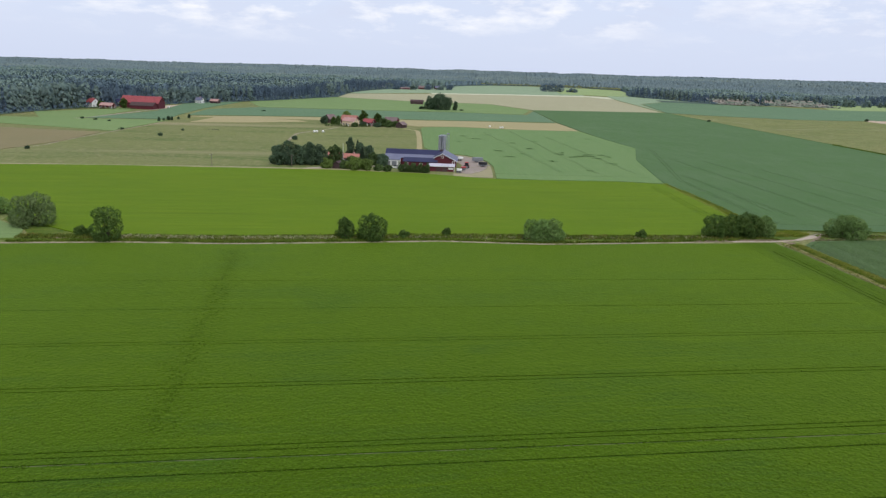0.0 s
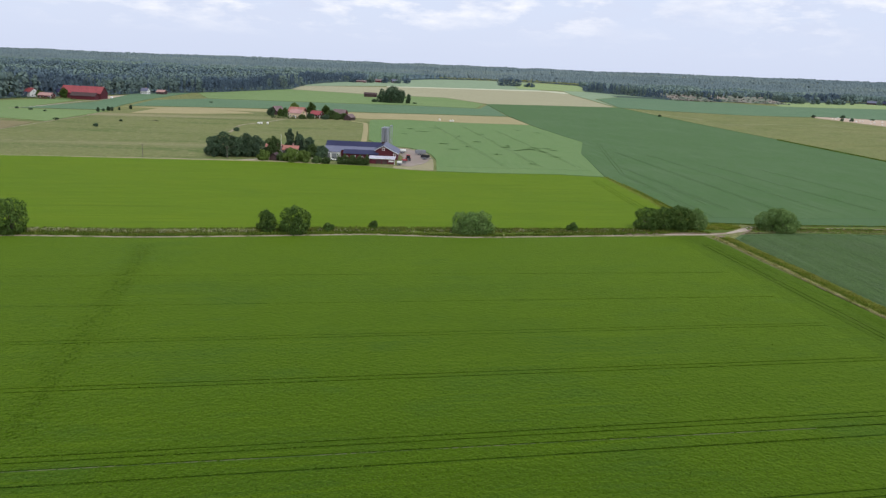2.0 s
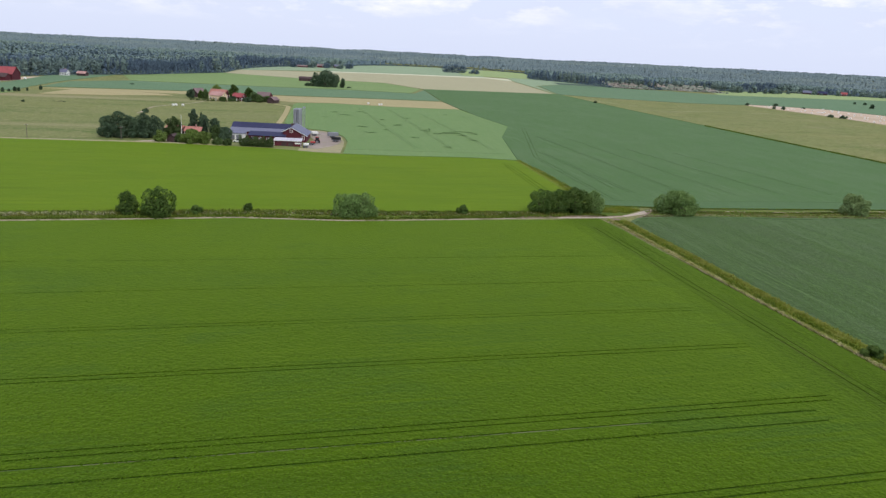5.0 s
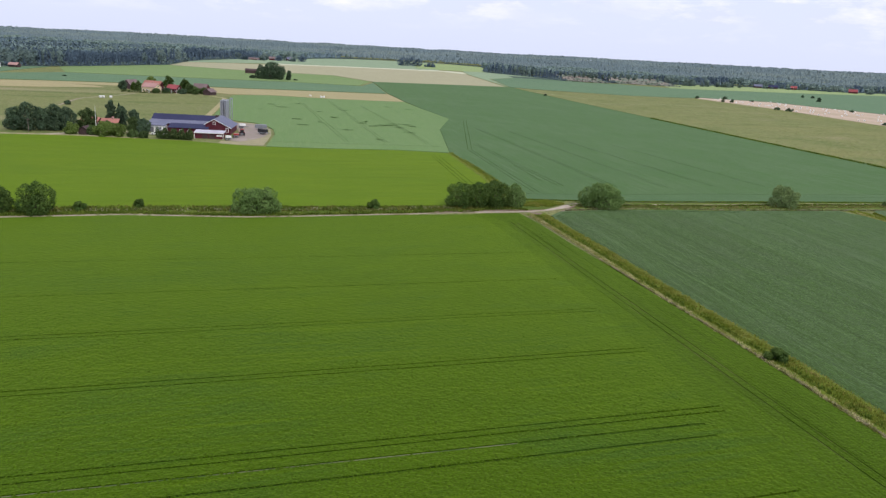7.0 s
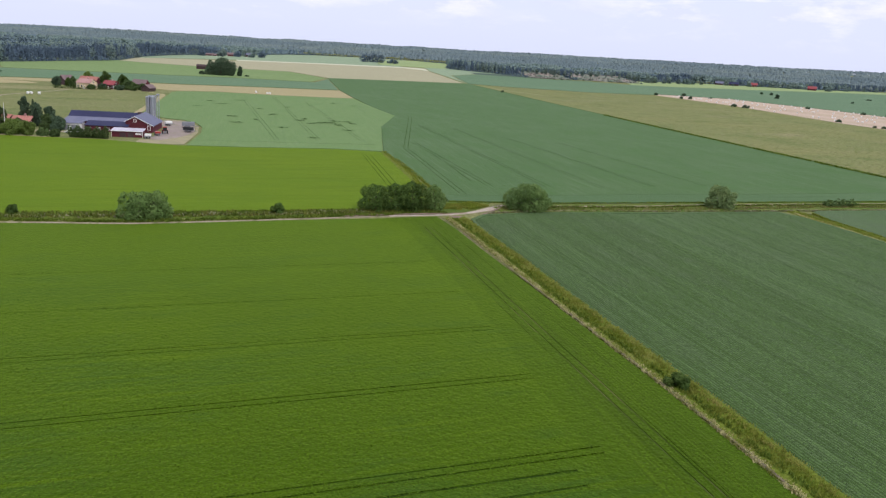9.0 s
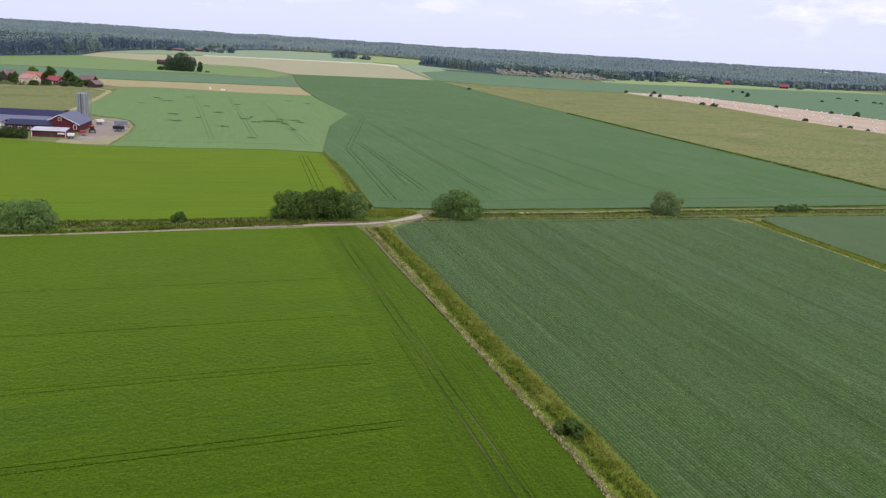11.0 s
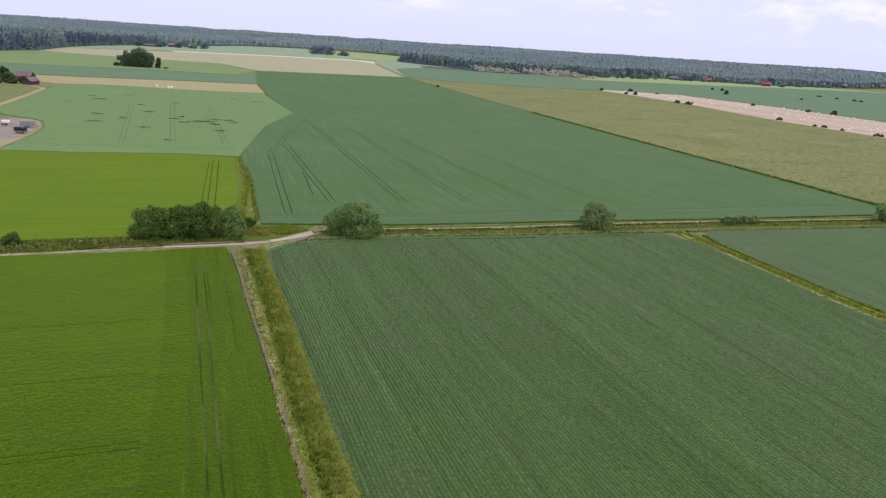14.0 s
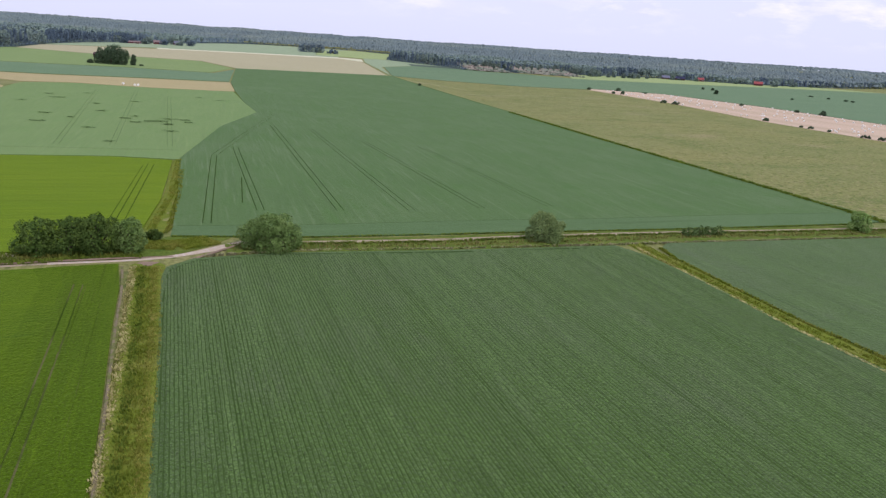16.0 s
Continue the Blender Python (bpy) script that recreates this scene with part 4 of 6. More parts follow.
def tube_bm(r, h, at=(0, 0, 0), sides=16, top=None, cone=0.0):
    bm = bmesh.new()
    bmesh.ops.create_cone(bm, cap_ends=True, segments=sides, radius1=r, radius2=r if top is None else top, depth=h)
    bmesh.ops.translate(bm, vec=(at[0], at[1], at[2] + h / 2), verts=bm.verts)
    if cone:
        k = len(bm.verts)
        bm2 = bmesh.new()
        bmesh.ops.create_cone(bm2, cap_ends=True, segments=sides, radius1=r * 1.03, radius2=r * 0.12, depth=cone)
        bmesh.ops.translate(bm2, vec=(at[0], at[1], at[2] + h + cone / 2), verts=bm2.verts)
        me = bpy.data.meshes.new("tmp")
        bm2.to_mesh(me)
        bm2.free()
        bm.from_mesh(me)
        bpy.data.meshes.remove(me)
    return bm


def prism_bm(outline, length):
    """An outline in (y, z), drawn along x from -length/2 to length/2."""
    bm = bmesh.new()
    a = [bm.verts.new((-length / 2, y, z)) for y, z in outline]
    b = [bm.verts.new((length / 2, y, z)) for y, z in outline]
    bm.faces.new(a)
    bm.faces.new(b[::-1])
    n = len(outline)
    for i in range(n):
        bm.faces.new((a[i], b[i], b[(i + 1) % n], a[(i + 1) % n]))
    bmesh.ops.recalc_face_normals(bm, faces=bm.faces[:])
    return bm


def slope(name, y0, z0, y1, z1, length, material, parent, x=0.0, thick=0.16):
    """One roof plane from (y0, z0) to (y1, z1), with thickness."""
    bm = prism_bm([(y0, z0), (y1, z1), (y1, z1 + thick), (y0, z0 + thick)], length)
    bmesh.ops.translate(bm, vec=(x, 0, 0), verts=bm.verts)
    return part(name, bm, material, parent)


def window(parent, x, y, z, w, h, face="y", frame_mat=None):
    """A casement: white frame proud of the wall, a dark pane and a glazing bar."""
    d = 0.07
    size = (w + 0.24, d, h + 0.24) if face == "y" else (d, w + 0.24, h + 0.24)
    wf = part("window", box_bm(*size, (x, y, z - 0.12)), frame_mat or M_WHITE, parent, "white window frame")
    out = 0.025 if (face == "y" and y > 0) or (face == "x" and x > 0) else -0.025
    for k in (-0.25, 0.25):
        if face == "y":
            part("pane", box_bm(w * 0.44, d, h, (x + k * w, y + out, z)), M_GLASS, wf)
        else:
            part("pane", box_bm(d, w * 0.44, h, (x + out, y + k * w, z)), M_GLASS, wf)


def house(name, x, y, rot, length, width, eave, ridge, wall, roof, label, windows=3, doors=(), chimney=True, trims=True, category="house", attic=True, lift=0.0):
    root = new(name)
    root.matrix_world = pose(x, y, lift, 0, 0, rot)
    w2 = width / 2
    part("wall", prism_bm([(-w2, -0.3), (w2, -0.3), (w2, eave), (0, ridge - 0.1), (-w2, eave)], length), wall, root)
    rise = (ridge - eave) / w2
    for s in (-1, 1):
        slope("roof", s * (w2 + 0.5), eave - rise * 0.5, 0, ridge, length + 0.9, roof, root)
    if trims:
        for sx in (-1, 1):
            for sy in (-1, 1):
                part("corner_board", box_bm(0.2, 0.2, eave + 0.05, (sx * (length / 2 - 0.04), sy * (w2 - 0.04), 0)), M_WHITE, root, "white corner board")
    for i in range(windows):
        px = (i + 0.5) / windows * length - length / 2
        if any(abs(px - q) < 1.2 for q in doors):
            continue
        for s in (-1, 1):
            window(root, px, s * (w2 + 0.02), min(1.0, eave * 0.3), 1.1, min(1.3, eave * 0.42))
            if eave > 4.6:
                window(root, px, s * (w2 + 0.02), 3.5, 1.1, 1.2)
    for q in doors:
        part("door", box_bm(1.1, 0.1, 2.1, (q, -w2 - 0.02, 0)), M_WHITE, root, "white painted door")
    if windows:
        for s in (-1, 1):
            for k in (-0.24, 0.24):
                window(root, s * (length / 2 + 0.02), k * width, 1.0, 1.0, min(1.3, eave * 0.42), "x")
            if attic and ridge > 5:
                window(root, s * (length / 2 + 0.02), 0, eave - 0.2, 0.9, 1.1, "x")
    if chimney:
        part("chimney", box_bm(0.8, 0.8, 1.4, (length * 0.12, 0, ridge - 0.4), 0.04), M_OLDTILE, root, "brick chimney")
    return tagged(root, label, category)


def conifer(x, y, height, width, label, seed, leaves=1600, group=""):
    """A spruce: straight trunk with drooping whorls of needle sprays."""
    g = np.random.default_rng(seed)
    root = new("spruce")
    root.location = (x, y, 0)
    verts, faces = [], []
    limb(verts, faces, Vector((0, 0, -0.2)), Vector((0, 0, height * 0.97)), 0.22, 0.03)
    raw("trunk", verts, faces, M_BARK, root)
    h = 0.06 + 0.94 * g.uniform(0, 1, leaves) ** 1.25
    a = g.uniform(0, 2 * math.pi, leaves)
    whorl = 0.82 + 0.18 * np.cos(h * height * 4.5)
    r = width / 2 * (1.03 - h) ** 0.85 * whorl * g.uniform(0.35, 1.08, leaves) ** 0.5
    p = np.stack([r * np.cos(a), r * np.sin(a), h * height], 1)
    out = np.stack([np.cos(a), np.sin(a), -0.55 + 0 * a], 1) + g.normal(size=(leaves, 3)) * 0.25
    out /= np.linalg.norm(out, axis=1)[:, None]
    side = np.cross(out, g.normal(size=(leaves, 3)))
    side /= np.linalg.norm(side, axis=1)[:, None]
    s = (0.06 * height * (1.15 - h) + 0.12)[:, None]
    quad = np.stack([p - out * s * 0.6, p + side * s * 0.5, p + out * s, p - side * s * 0.5], 1).reshape(-1, 3)
    raw("crown", quad.tolist(), np.arange(len(quad)).reshape(-1, 4).tolist(), M_NEEDLE, root)
    return tagged(root, label, "tree", group)


def hedge(name, points, width, height, material, label, seed, density=26, category="hedge"):
    """A clipped or loose hedge: woody stems under a long mass of leaf tufts."""
    g = np.random.default_rng(seed)
    root = new(name)
    x0, y0 = points[0]
    root.location = (x0, y0, 0)
    verts, faces, quads = [], [], []
    for (ax, ay), (bx, by) in zip(points, points[1:]):
        size = math.hypot(bx - ax, by - ay)
        u = np.array([(bx - ax) / size, (by - ay) / size])
        v = np.array([-u[1], u[0]])
        for k in range(int(size / 1.5) + 1):
            q = np.array([ax - x0, ay - y0]) + u * min(size, k * 1.5)
            limb(verts, faces, Vector((q[0], q[1], -0.1)), Vector((q[0] + g.uniform(-0.3, 0.3), q[1] + g.uniform(-0.3, 0.3), height * 0.45)), 0.06, 0.02, 4)
        n = int(size * density * height)
        t, b = g.uniform(0, size, n), g.uniform(0, 2 * math.pi, n)
        lump = 1 + 0.22 * np.sin(t * 1.7 + seed) + 0.12 * np.sin(t * 4.1)
        rad = g.uniform(0.55, 1.05, n)
        off, hh = np.cos(b) * rad * width / 2 * lump, (0.5 + 0.5 * np.sin(b) * rad) * height * lump
        p = np.stack([ax - x0 + u[0] * t + v[0] * off, ay - y0 + u[1] * t + v[1] * off, hh + 0.05], 1)
        d = g.normal(size=(n, 3))
        d /= np.linalg.norm(d, axis=1)[:, None]
        e = np.cross(d, g.normal(size=(n, 3)))
        e /= np.linalg.norm(e, axis=1)[:, None]
        s = g.uniform(0.2, 0.42, n)[:, None]
        quads.append(np.stack([p - d * s, p + e * s * 0.6, p + d * s, p - e * s * 0.6], 1).reshape(-1, 3))
    raw("stems", verts, faces, M_BARK, root)
    quads = np.concatenate(quads)
    raw("leafage", quads.tolist(), np.arange(len(quads)).reshape(-1, 4).tolist(), material, root)
    return tagged(root, label, category)


# ---- the dairy barn ----
def barn():
    root = new("barn")
    root.matrix_world = pose(-17.4, 405, 0, 0, 0, -1.5) @ Matrix.Diagonal((1.02, 1.0, 0.9, 1.0))
    # long range: ridge along x
    L = 27.6
    b = prism_bm([(-6.0, -0.3), (13.0, -0.3), (13.0, 3.7), (7.0, 7.3), (1.6, 5.0), (-6.0, 3.8)], L)
    part("long_wall", b, M_RED, root)
    slope("upper_roof", 1.6, 5.15, 7.0, 7.45, L + 0.8, M_BLUEROOF, root)
    slope("lower_roof", -6.4, 3.95, 1.6, 5.1, L + 0.8, M_GREYROOF, root)
    slope("back_roof", 13.5, 3.8, 7.0, 7.45, L + 0.8, M_BLUEROOF, root)
    # calf shed along the front
    b = prism_bm([(-13.0, -0.3), (-6.05, -0.3), (-6.05, 3.9), (-13.0, 2.7)], 17.0)
    bmesh.ops.translate(b, vec=(4.7, 0, 0), verts=b.verts)
    part("calf_shed_wall", b, M_RED, root)
    slope("calf_shed_roof", -13.5, 2.85, -6.1, 4.35, 17.4, M_BLUEROOF, root, 4.7)
    # white milk room at the west end
    part("milk_room", box_bm(8.0, 5.0, 3.4, (-9.6, -8.6, -0.2)), M_WHITE, root, "white rendered milk room")
    slope("milk_room_roof", -11.5, 3.3, -6.1, 3.95, 8.5, M_GREYROOF, root, -9.6)
    for k in (-11.6, -8.4):
        part("milk_room_door", box_bm(2.4, 0.12, 2.5, (k, -11.13, 0)), M_GREYPAINT, root, "grey roller door")
    # gabled cross wing, its gable to the south
    wing = bmesh.new()
    outline = [(11.8, -0.3), (22.6, -0.3), (22.6, 3.5), (15.6, 7.5), (11.8, 5.2)]
    a = [wing.verts.new((x, -10.0, z)) for x, z in outline]
    c = [wing.verts.new((x, 12.0, z)) for x, z in outline]
    wing.faces.new(a)
    wing.faces.new(c[::-1])
    for i in range(5):
        wing.faces.new((a[i], c[i], c[(i + 1) % 5], a[(i + 1) % 5]))
    bmesh.ops.recalc_face_normals(wing, faces=wing.faces[:])
    part("wing_wall", wing, M_RED, root)

    def plane(name, x0, z0, x1, z1, material):
        bm = prism_bm([(-10.5, 0), (12.5, 0), (12.5, 0.16), (-10.5, 0.16)], 1.0)
        for w in bm.verts:
            k = w.co.x + 0.5
            w.co.x, w.co.z = x0 + (x1 - x0) * k, w.co.z + z0 + (z1 - z0) * k
        part(name, bm, material, root)
    plane("wing_roof", 11.2, 4.95, 15.6, 7.6, M_BLUEROOF)
    plane("wing_roof", 15.6, 7.6, 23.2, 3.25, M_GREYROOF)
    # white verge boards, a round-headed loft hatch and a gable window
    for (x0, z0, x1, z1) in ((11.2, 4.8, 15.6, 7.45), (15.6, 7.45, 23.2, 3.1)):
        bm = prism_bm([(-10.62, 0), (-10.5, 0), (-10.5, 0.3), (-10.62, 0.3)], 1.0)
        for w in bm.verts:
            k = w.co.x + 0.5
            w.co.x, w.co.z = x0 + (x1 - x0) * k, w.co.z + z0 + (z1 - z0) * k
        part("verge_board", bm, M_WHITE, root, "pale verge board")
    part("loft_hatch", box_bm(1.3, 0.14, 1.5, (15.6, -10.05, 4.9), 0.06), M_WHITE, root, "white framed loft hatch")
    part("hatch_door", box_bm(0.9, 0.14, 1.1, (15.6, -10.09, 5.1)), M_RED, root)
    part("wing_door", box_bm(1.3, 0.12, 2.3, (21.2, -10.04, 1.2)), M_WHITE, root, "white door frame")
    part("wing_door_leaf", box_bm(0.8, 0.12, 1.9, (21.2, -10.08, 1.3)), M_RED, root)
    part("vent", box_bm(1.6, 1.6, 1.3, (14.6, 6.0, 6.8), 0.06), M_DARKWOOD, root, "dark roof ventilator")
    # machine shed with a pale roof before the wing
    b = prism_bm([(-27.6, -0.3), (-22.0, -0.3), (-22.0, 3.35), (-27.6, 2.75)], 12.0)
    bmesh.ops.translate(b, vec=(16.0, 0, 0), verts=b.verts)
    part("lean_to_wall", b, M_RED, root)
    slope("lean_to_roof", -28.0, 2.75, -21.7, 3.4, 12.5, M_PALEROOF, root, 16.0, 0.22)
    part("lean_to_fascia", box_bm(12.5, 0.1, 0.3, (16.0, -28.02, 2.65)), M_WHITE, root, "white fascia board")
    for k in (14.4, 17.4):
        part("lean_to_door", box_bm(2.4, 0.12, 2.1, (k, -27.62, 0)), M_DARKWOOD, root, "dark sliding door")
    part("lean_to_window", box_bm(2.4, 0.1, 0.7, (20.4, -27.63, 1.3)), M_WHITE, root, "white window strip")
    for sx in (10.05, 21.95):
        part("corner_board", box_bm(0.22, 0.22, 2.7, (sx, -27.55, 0)), M_WHITE, root, "white corner board")
    for k in range(4):
        window(root, -2.0 + k * 3.6, -13.03, 1.0, 1.2, 0.9)
    tagged(root, "dark red wooden dairy barn with blue steel roofs", "barn")


barn()


def silo(x, y, r, h, label):
    root = new("silo")
    root.location = (x, y, 0)
    part("foundation", tube_bm(r + 0.25, 0.5, (0, 0, -0.2), 20), M_GRAVEL, root)
    part("shell", tube_bm(r, h, (0, 0, 0.3), 20, cone=r * 0.35), M_STEEL, root)
    for k in range(int(h / 1.6)):
        part("hoop", tube_bm(r + 0.05, 0.12, (0, 0, 1.2 + k * 1.6), 20), M_STEEL, root)
    part("ladder", box_bm(0.5, 0.12, h, (0, -r - 0.1, 0.4)), M_GREYPAINT, root)
    return tagged(root, label, "silo", "silos by the barn")


for sx, sy in ((-3.6, 438.0), (-1.6, 437.5), (-3.0, 440.2), (-1.0, 439.8)):
    silo(sx, sy, 0.95, 12.0, "tall galvanised steel grain silo behind the barn")


def elevator():
    root = new("grain_elevator")
    root.location = (0.5, 439.2, 0)
    part("leg", box_bm(0.28, 0.4, 13.2), M_STEEL, root)
    part("second_leg", box_bm(0.28, 0.4, 13.2, (0.9, 0, 0)), M_STEEL, root)
    for k in range(7):
        part("brace", box_bm(0.9, 0.08, 0.1, (0.45, 0, 1.4 + k * 1.7)), M_STEEL, root)
    part("head", box_bm(1.5, 0.7, 0.7, (0.45, 0, 13.0), 0.1), M_STEEL, root)
    bm = prism_bm([(0.2, 13.0), (-0.2, 13.0), (-0.2, 13.3), (0.2, 13.3)], 4.0)
    bmesh.ops.translate(bm, vec=(-2.0, 0, -0.4), verts=bm.verts)
    part("conveyor", bm, M_STEEL, root)
    tagged(root, "galvanised steel grain elevator beside the silos", "elevator")


elevator()

field("yard", [(6.5, 372), (12, 372), (17, 381), (20.5, 392), (21.8, 404), (20.5, 420), (16.5, 437), (10, 447), (3, 448), (-1, 440), (5, 425), (8.5, 406), (8, 388)], M_YARD, "trodden gravel farmyard with dry grassy edges", 0.05, category="yard")
field("yard_edge", [(4, 361), (13, 360), (22.5, 360.5), (23.2, 376), (23.4, 402), (21.6, 424), (17, 442), (10.5, 451), (2, 452), (3, 448.3), (10, 447.3), (16.7, 437.2), (20.8, 420), (22.1, 404), (20.8, 391.8), (17.3, 380.6), (12.3, 371.6), (4, 371.5)], M_DRYGRASS, "dry yellow grass at the edge of the farmyard", 0.08, category="grass")
ribbon("farm_lane", [(-99, 359), (-82, 363), (-66, 371), (-58, 379), (-50, 388), (-30, 388), (-20, 386)], 3.4, 0.06, M_GRAVEL, "pale gravel lane to the farmhouse", "lane", (0.0, 0.05, 0.05, 0.0))
ribbon("field_lane", [(-15, 425), (-17, 489), (-20, 560), (-24, 625), (-36, 638)], 3.4, 0.06, M_TAN, "worn grassy lane between the farmsteads", "lane", (0.0, 0.05, 0.05, 0.0))
ribbon("dirt_lane", [(-300, 340), (-222, 421), (-225, 455), (-225, 522), (-224, 567), (-224, 614)], 1.6, 0.05, M_TRACK, "faint dirt track through the pasture", "lane", (0.0, 0.05, 0.05, 0.0))
ribbon("barn_lane", [(-360, 540), (-315, 596), (-292, 630), (-286, 760), (-272, 896), (-261, 1026)], 2.6, 0.2, M_GRAVEL, "pale gravel lane to the red barn", "lane", (0.0, 0.03, 0.03, 0.0))
ribbon("dirt_lane", [(-103, 505), (-108, 560), (-95, 600), (-88, 628)], 2.2, 0.05, M_TRACK, "faint worn track across the pasture", "lane", (0.0, 0.04, 0.04, 0.0))
ribbon("field_margin", [(-330, 322), (-200, 348), (-103, 364), (-56, 370.5), (-30, 368)], 3.0, 0.06, M_DRYGRASS, "dry grass margin along the barley", "margin", (0.0, 0.3, 0.2, 0.0))
ribbon("field_margin", [(328, 292), (325, 327), (322, 389), (317, 489), (312, 629), (306, 811), (301, 1090)], 3.0, 0.06, M_WEED, "overgrown margin between wheat and pasture", "margin", (0.2, 0.7, 0.5, 0.2))


ribbon("pasture_path", [(303, 1012), (312, 985), (322, 950), (334, 920), (345, 890)], 2.6, 0.05, M_DRYGRASS, "faint pale path through the rough pasture", "path", (0.0, 0.04, 0.04, 0.0))
ribbon("pasture_path", [(322, 812), (345, 816), (367, 824), (392, 842), (416, 857), (448, 858), (500, 880)], 2.4, 0.05, M_DRYGRASS, "faint pale path through the rough pasture", "path", (0.0, 0.04, 0.04, 0.0))


# ---- vehicles ----
def wheel(parent, x, y, r, w):
    bm = tube_bm(r, w, (0, 0, -w / 2), 16)
    bmesh.ops.bevel(bm, geom=[e for e in bm.edges if abs(e.verts[0].co.z - e.verts[1].co.z) < 1e-5], offset=r * 0.15, segments=1, affect="EDGES")
    bmesh.ops.rotate(bm, cent=(0, 0, 0), matrix=Matrix.Rotation(math.pi / 2, 3, "X"), verts=bm.verts)
    bmesh.ops.translate(bm, vec=(x, y, r), verts=bm.verts)
    tyre = part("wheel", bm, M_BLACK, parent, "black rubber tyre")
    bm = tube_bm(r * 0.5, w + 0.06, (0, 0, -w / 2 - 0.03), 12)
    bmesh.ops.rotate(bm, cent=(0, 0, 0), matrix=Matrix.Rotation(math.pi / 2, 3, "X"), verts=bm.verts)
    bmesh.ops.translate(bm, vec=(x, y, r), verts=bm.verts)
    part("rim", bm, M_STEEL, tyre)


def tractor(x, y, rot):
    root = new("tractor")
    root.matrix_world = pose(x, y, 0.05, 0, 0, rot)
    part("bonnet", box_bm(2.3, 1.0, 1.0, (1.5, 0, 0.8), 0.12), M_MACHINE, root)
    part("chassis", box_bm(4.0, 0.7, 0.6, (0.6, 0, 0.5), 0.05), M_GREYPAINT, root)
    part("cab", box_bm(1.6, 1.6, 1.5, (-0.5, 0, 1.3), 0.1), M_GLASS, root, "dark glazed cab")
    part("cab_roof", box_bm(1.8, 1.8, 0.25, (-0.5, 0, 2.8), 0.08), M_MACHINE, root)
    for s in (-1, 1):
        part("mudguard", box_bm(1.6, 0.5, 0.15, (-0.7, s * 1.0, 1.7), 0.05), M_MACHINE, root)
        wheel(root, -0.8, s * 1.0, 0.85, 0.5)
        wheel(root, 2.0, s * 0.9, 0.55, 0.35)
    part("exhaust", tube_bm(0.06, 1.3, (1.2, 0.35, 1.7), 8), M_BLACK, root)
    tagged(root, "red tractor parked on the gravel yard", "tractor")


def trailer(x, y, rot, length, material, label, high=1.6):
    root = new("farm_trailer")
    root.matrix_world = pose(x, y, 0.05, 0, 0, rot)
    part("bed", box_bm(length, 2.3, 0.25, (0, 0, 0.9)), M_GREYPAINT, root)
    part("box", box_bm(length * 0.92, 2.2, high, (0, 0, 1.15), 0.06), material, root)
    part("drawbar", box_bm(1.6, 0.2, 0.2, (length / 2 + 0.7, 0, 0.7)), M_GREYPAINT, root)
    for k in (-0.9, 0.3):
        for s in (-1, 1):
            wheel(root, k, s * 1.0, 0.45, 0.35)
    tagged(root, label, "trailer")


tractor(10.6, 394, 100)
trailer(17.2, 420.5, 12, 6.0, M_GREYPAINT, "grey farm trailer at the edge of the yard")
trailer(19.4, 402, -20, 4.5, M_BLACK, "dark box trailer at the edge of the yard", 1.3)
trailer(7.6, 425.5, 20, 3.4, M_WHITE, "white covered trailer beside the barn", 1.0)
trailer(9.0, 385.0, 15, 2.4, M_MACHINE, "small red implement wagon on the yard", 0.7)
trailer(6.8, 374.5, 5, 2.6, M_WHITE, "small white trailer before the lean-to", 0.8)


def car(x, y, rot, paint, label):
    root = new("car")
    root.matrix_world = pose(x, y, 0.05, 0, 0, rot)
    part("body", prism_bm([(-2.1, 0.3), (2.1, 0.3), (2.15, 0.8), (0.9, 0.95), (-2.0, 0.98)], 1.75), paint, root)
    part("cabin", prism_bm([(0.9, 0.95), (0.3, 1.45), (-1.5, 1.45), (-2.0, 0.97)], 1.5), M_GLASS, root)
    for sx in (-0.8, 0.8):
        for sy in (-1.3, 1.3):
            bm = tube_bm(0.32, 0.2, (0, 0, -0.1), 14)
            bmesh.ops.rotate(bm, cent=(0, 0, 0), matrix=Matrix.Rotation(math.pi / 2, 3, "Y"), verts=bm.verts)
            bmesh.ops.translate(bm, vec=(sx, sy, 0.32), verts=bm.verts)
            part("wheel", bm, M_BLACK, root)
    tagged(root, label, "car")


car(-25.0, 383.0, 80, M_WHITE, "white car parked before the milk room")
car(-22.5, 384.0, 85, M_WHITE, "white car parked before the milk room")

# ---- farmhouse garden ----
house("farmhouse", -48.6, 402, -6, 7.4, 5.6, 2.6, 4.3, M_RED, M_ORANGETILE, "low red farmhouse with an orange-red tile roof")
house("cottage", -57.6, 404, -14, 8.0, 6.0, 2.5, 4.5, M_RED, M_ORANGETILE, "red cottage with a tile roof behind garden trees")
house("outhouse", -52.4, 376, 80, 5.0, 4.0, 2.0, 3.4, M_DARKWOOD, M_DARKWOOD, "small dark wooden outhouse with steep roof", 0, chimney=False, trims=False, category="shed")
GARDEN = "trees round the farmhouse"
LIME = "dense dark green lime tree before the farm"
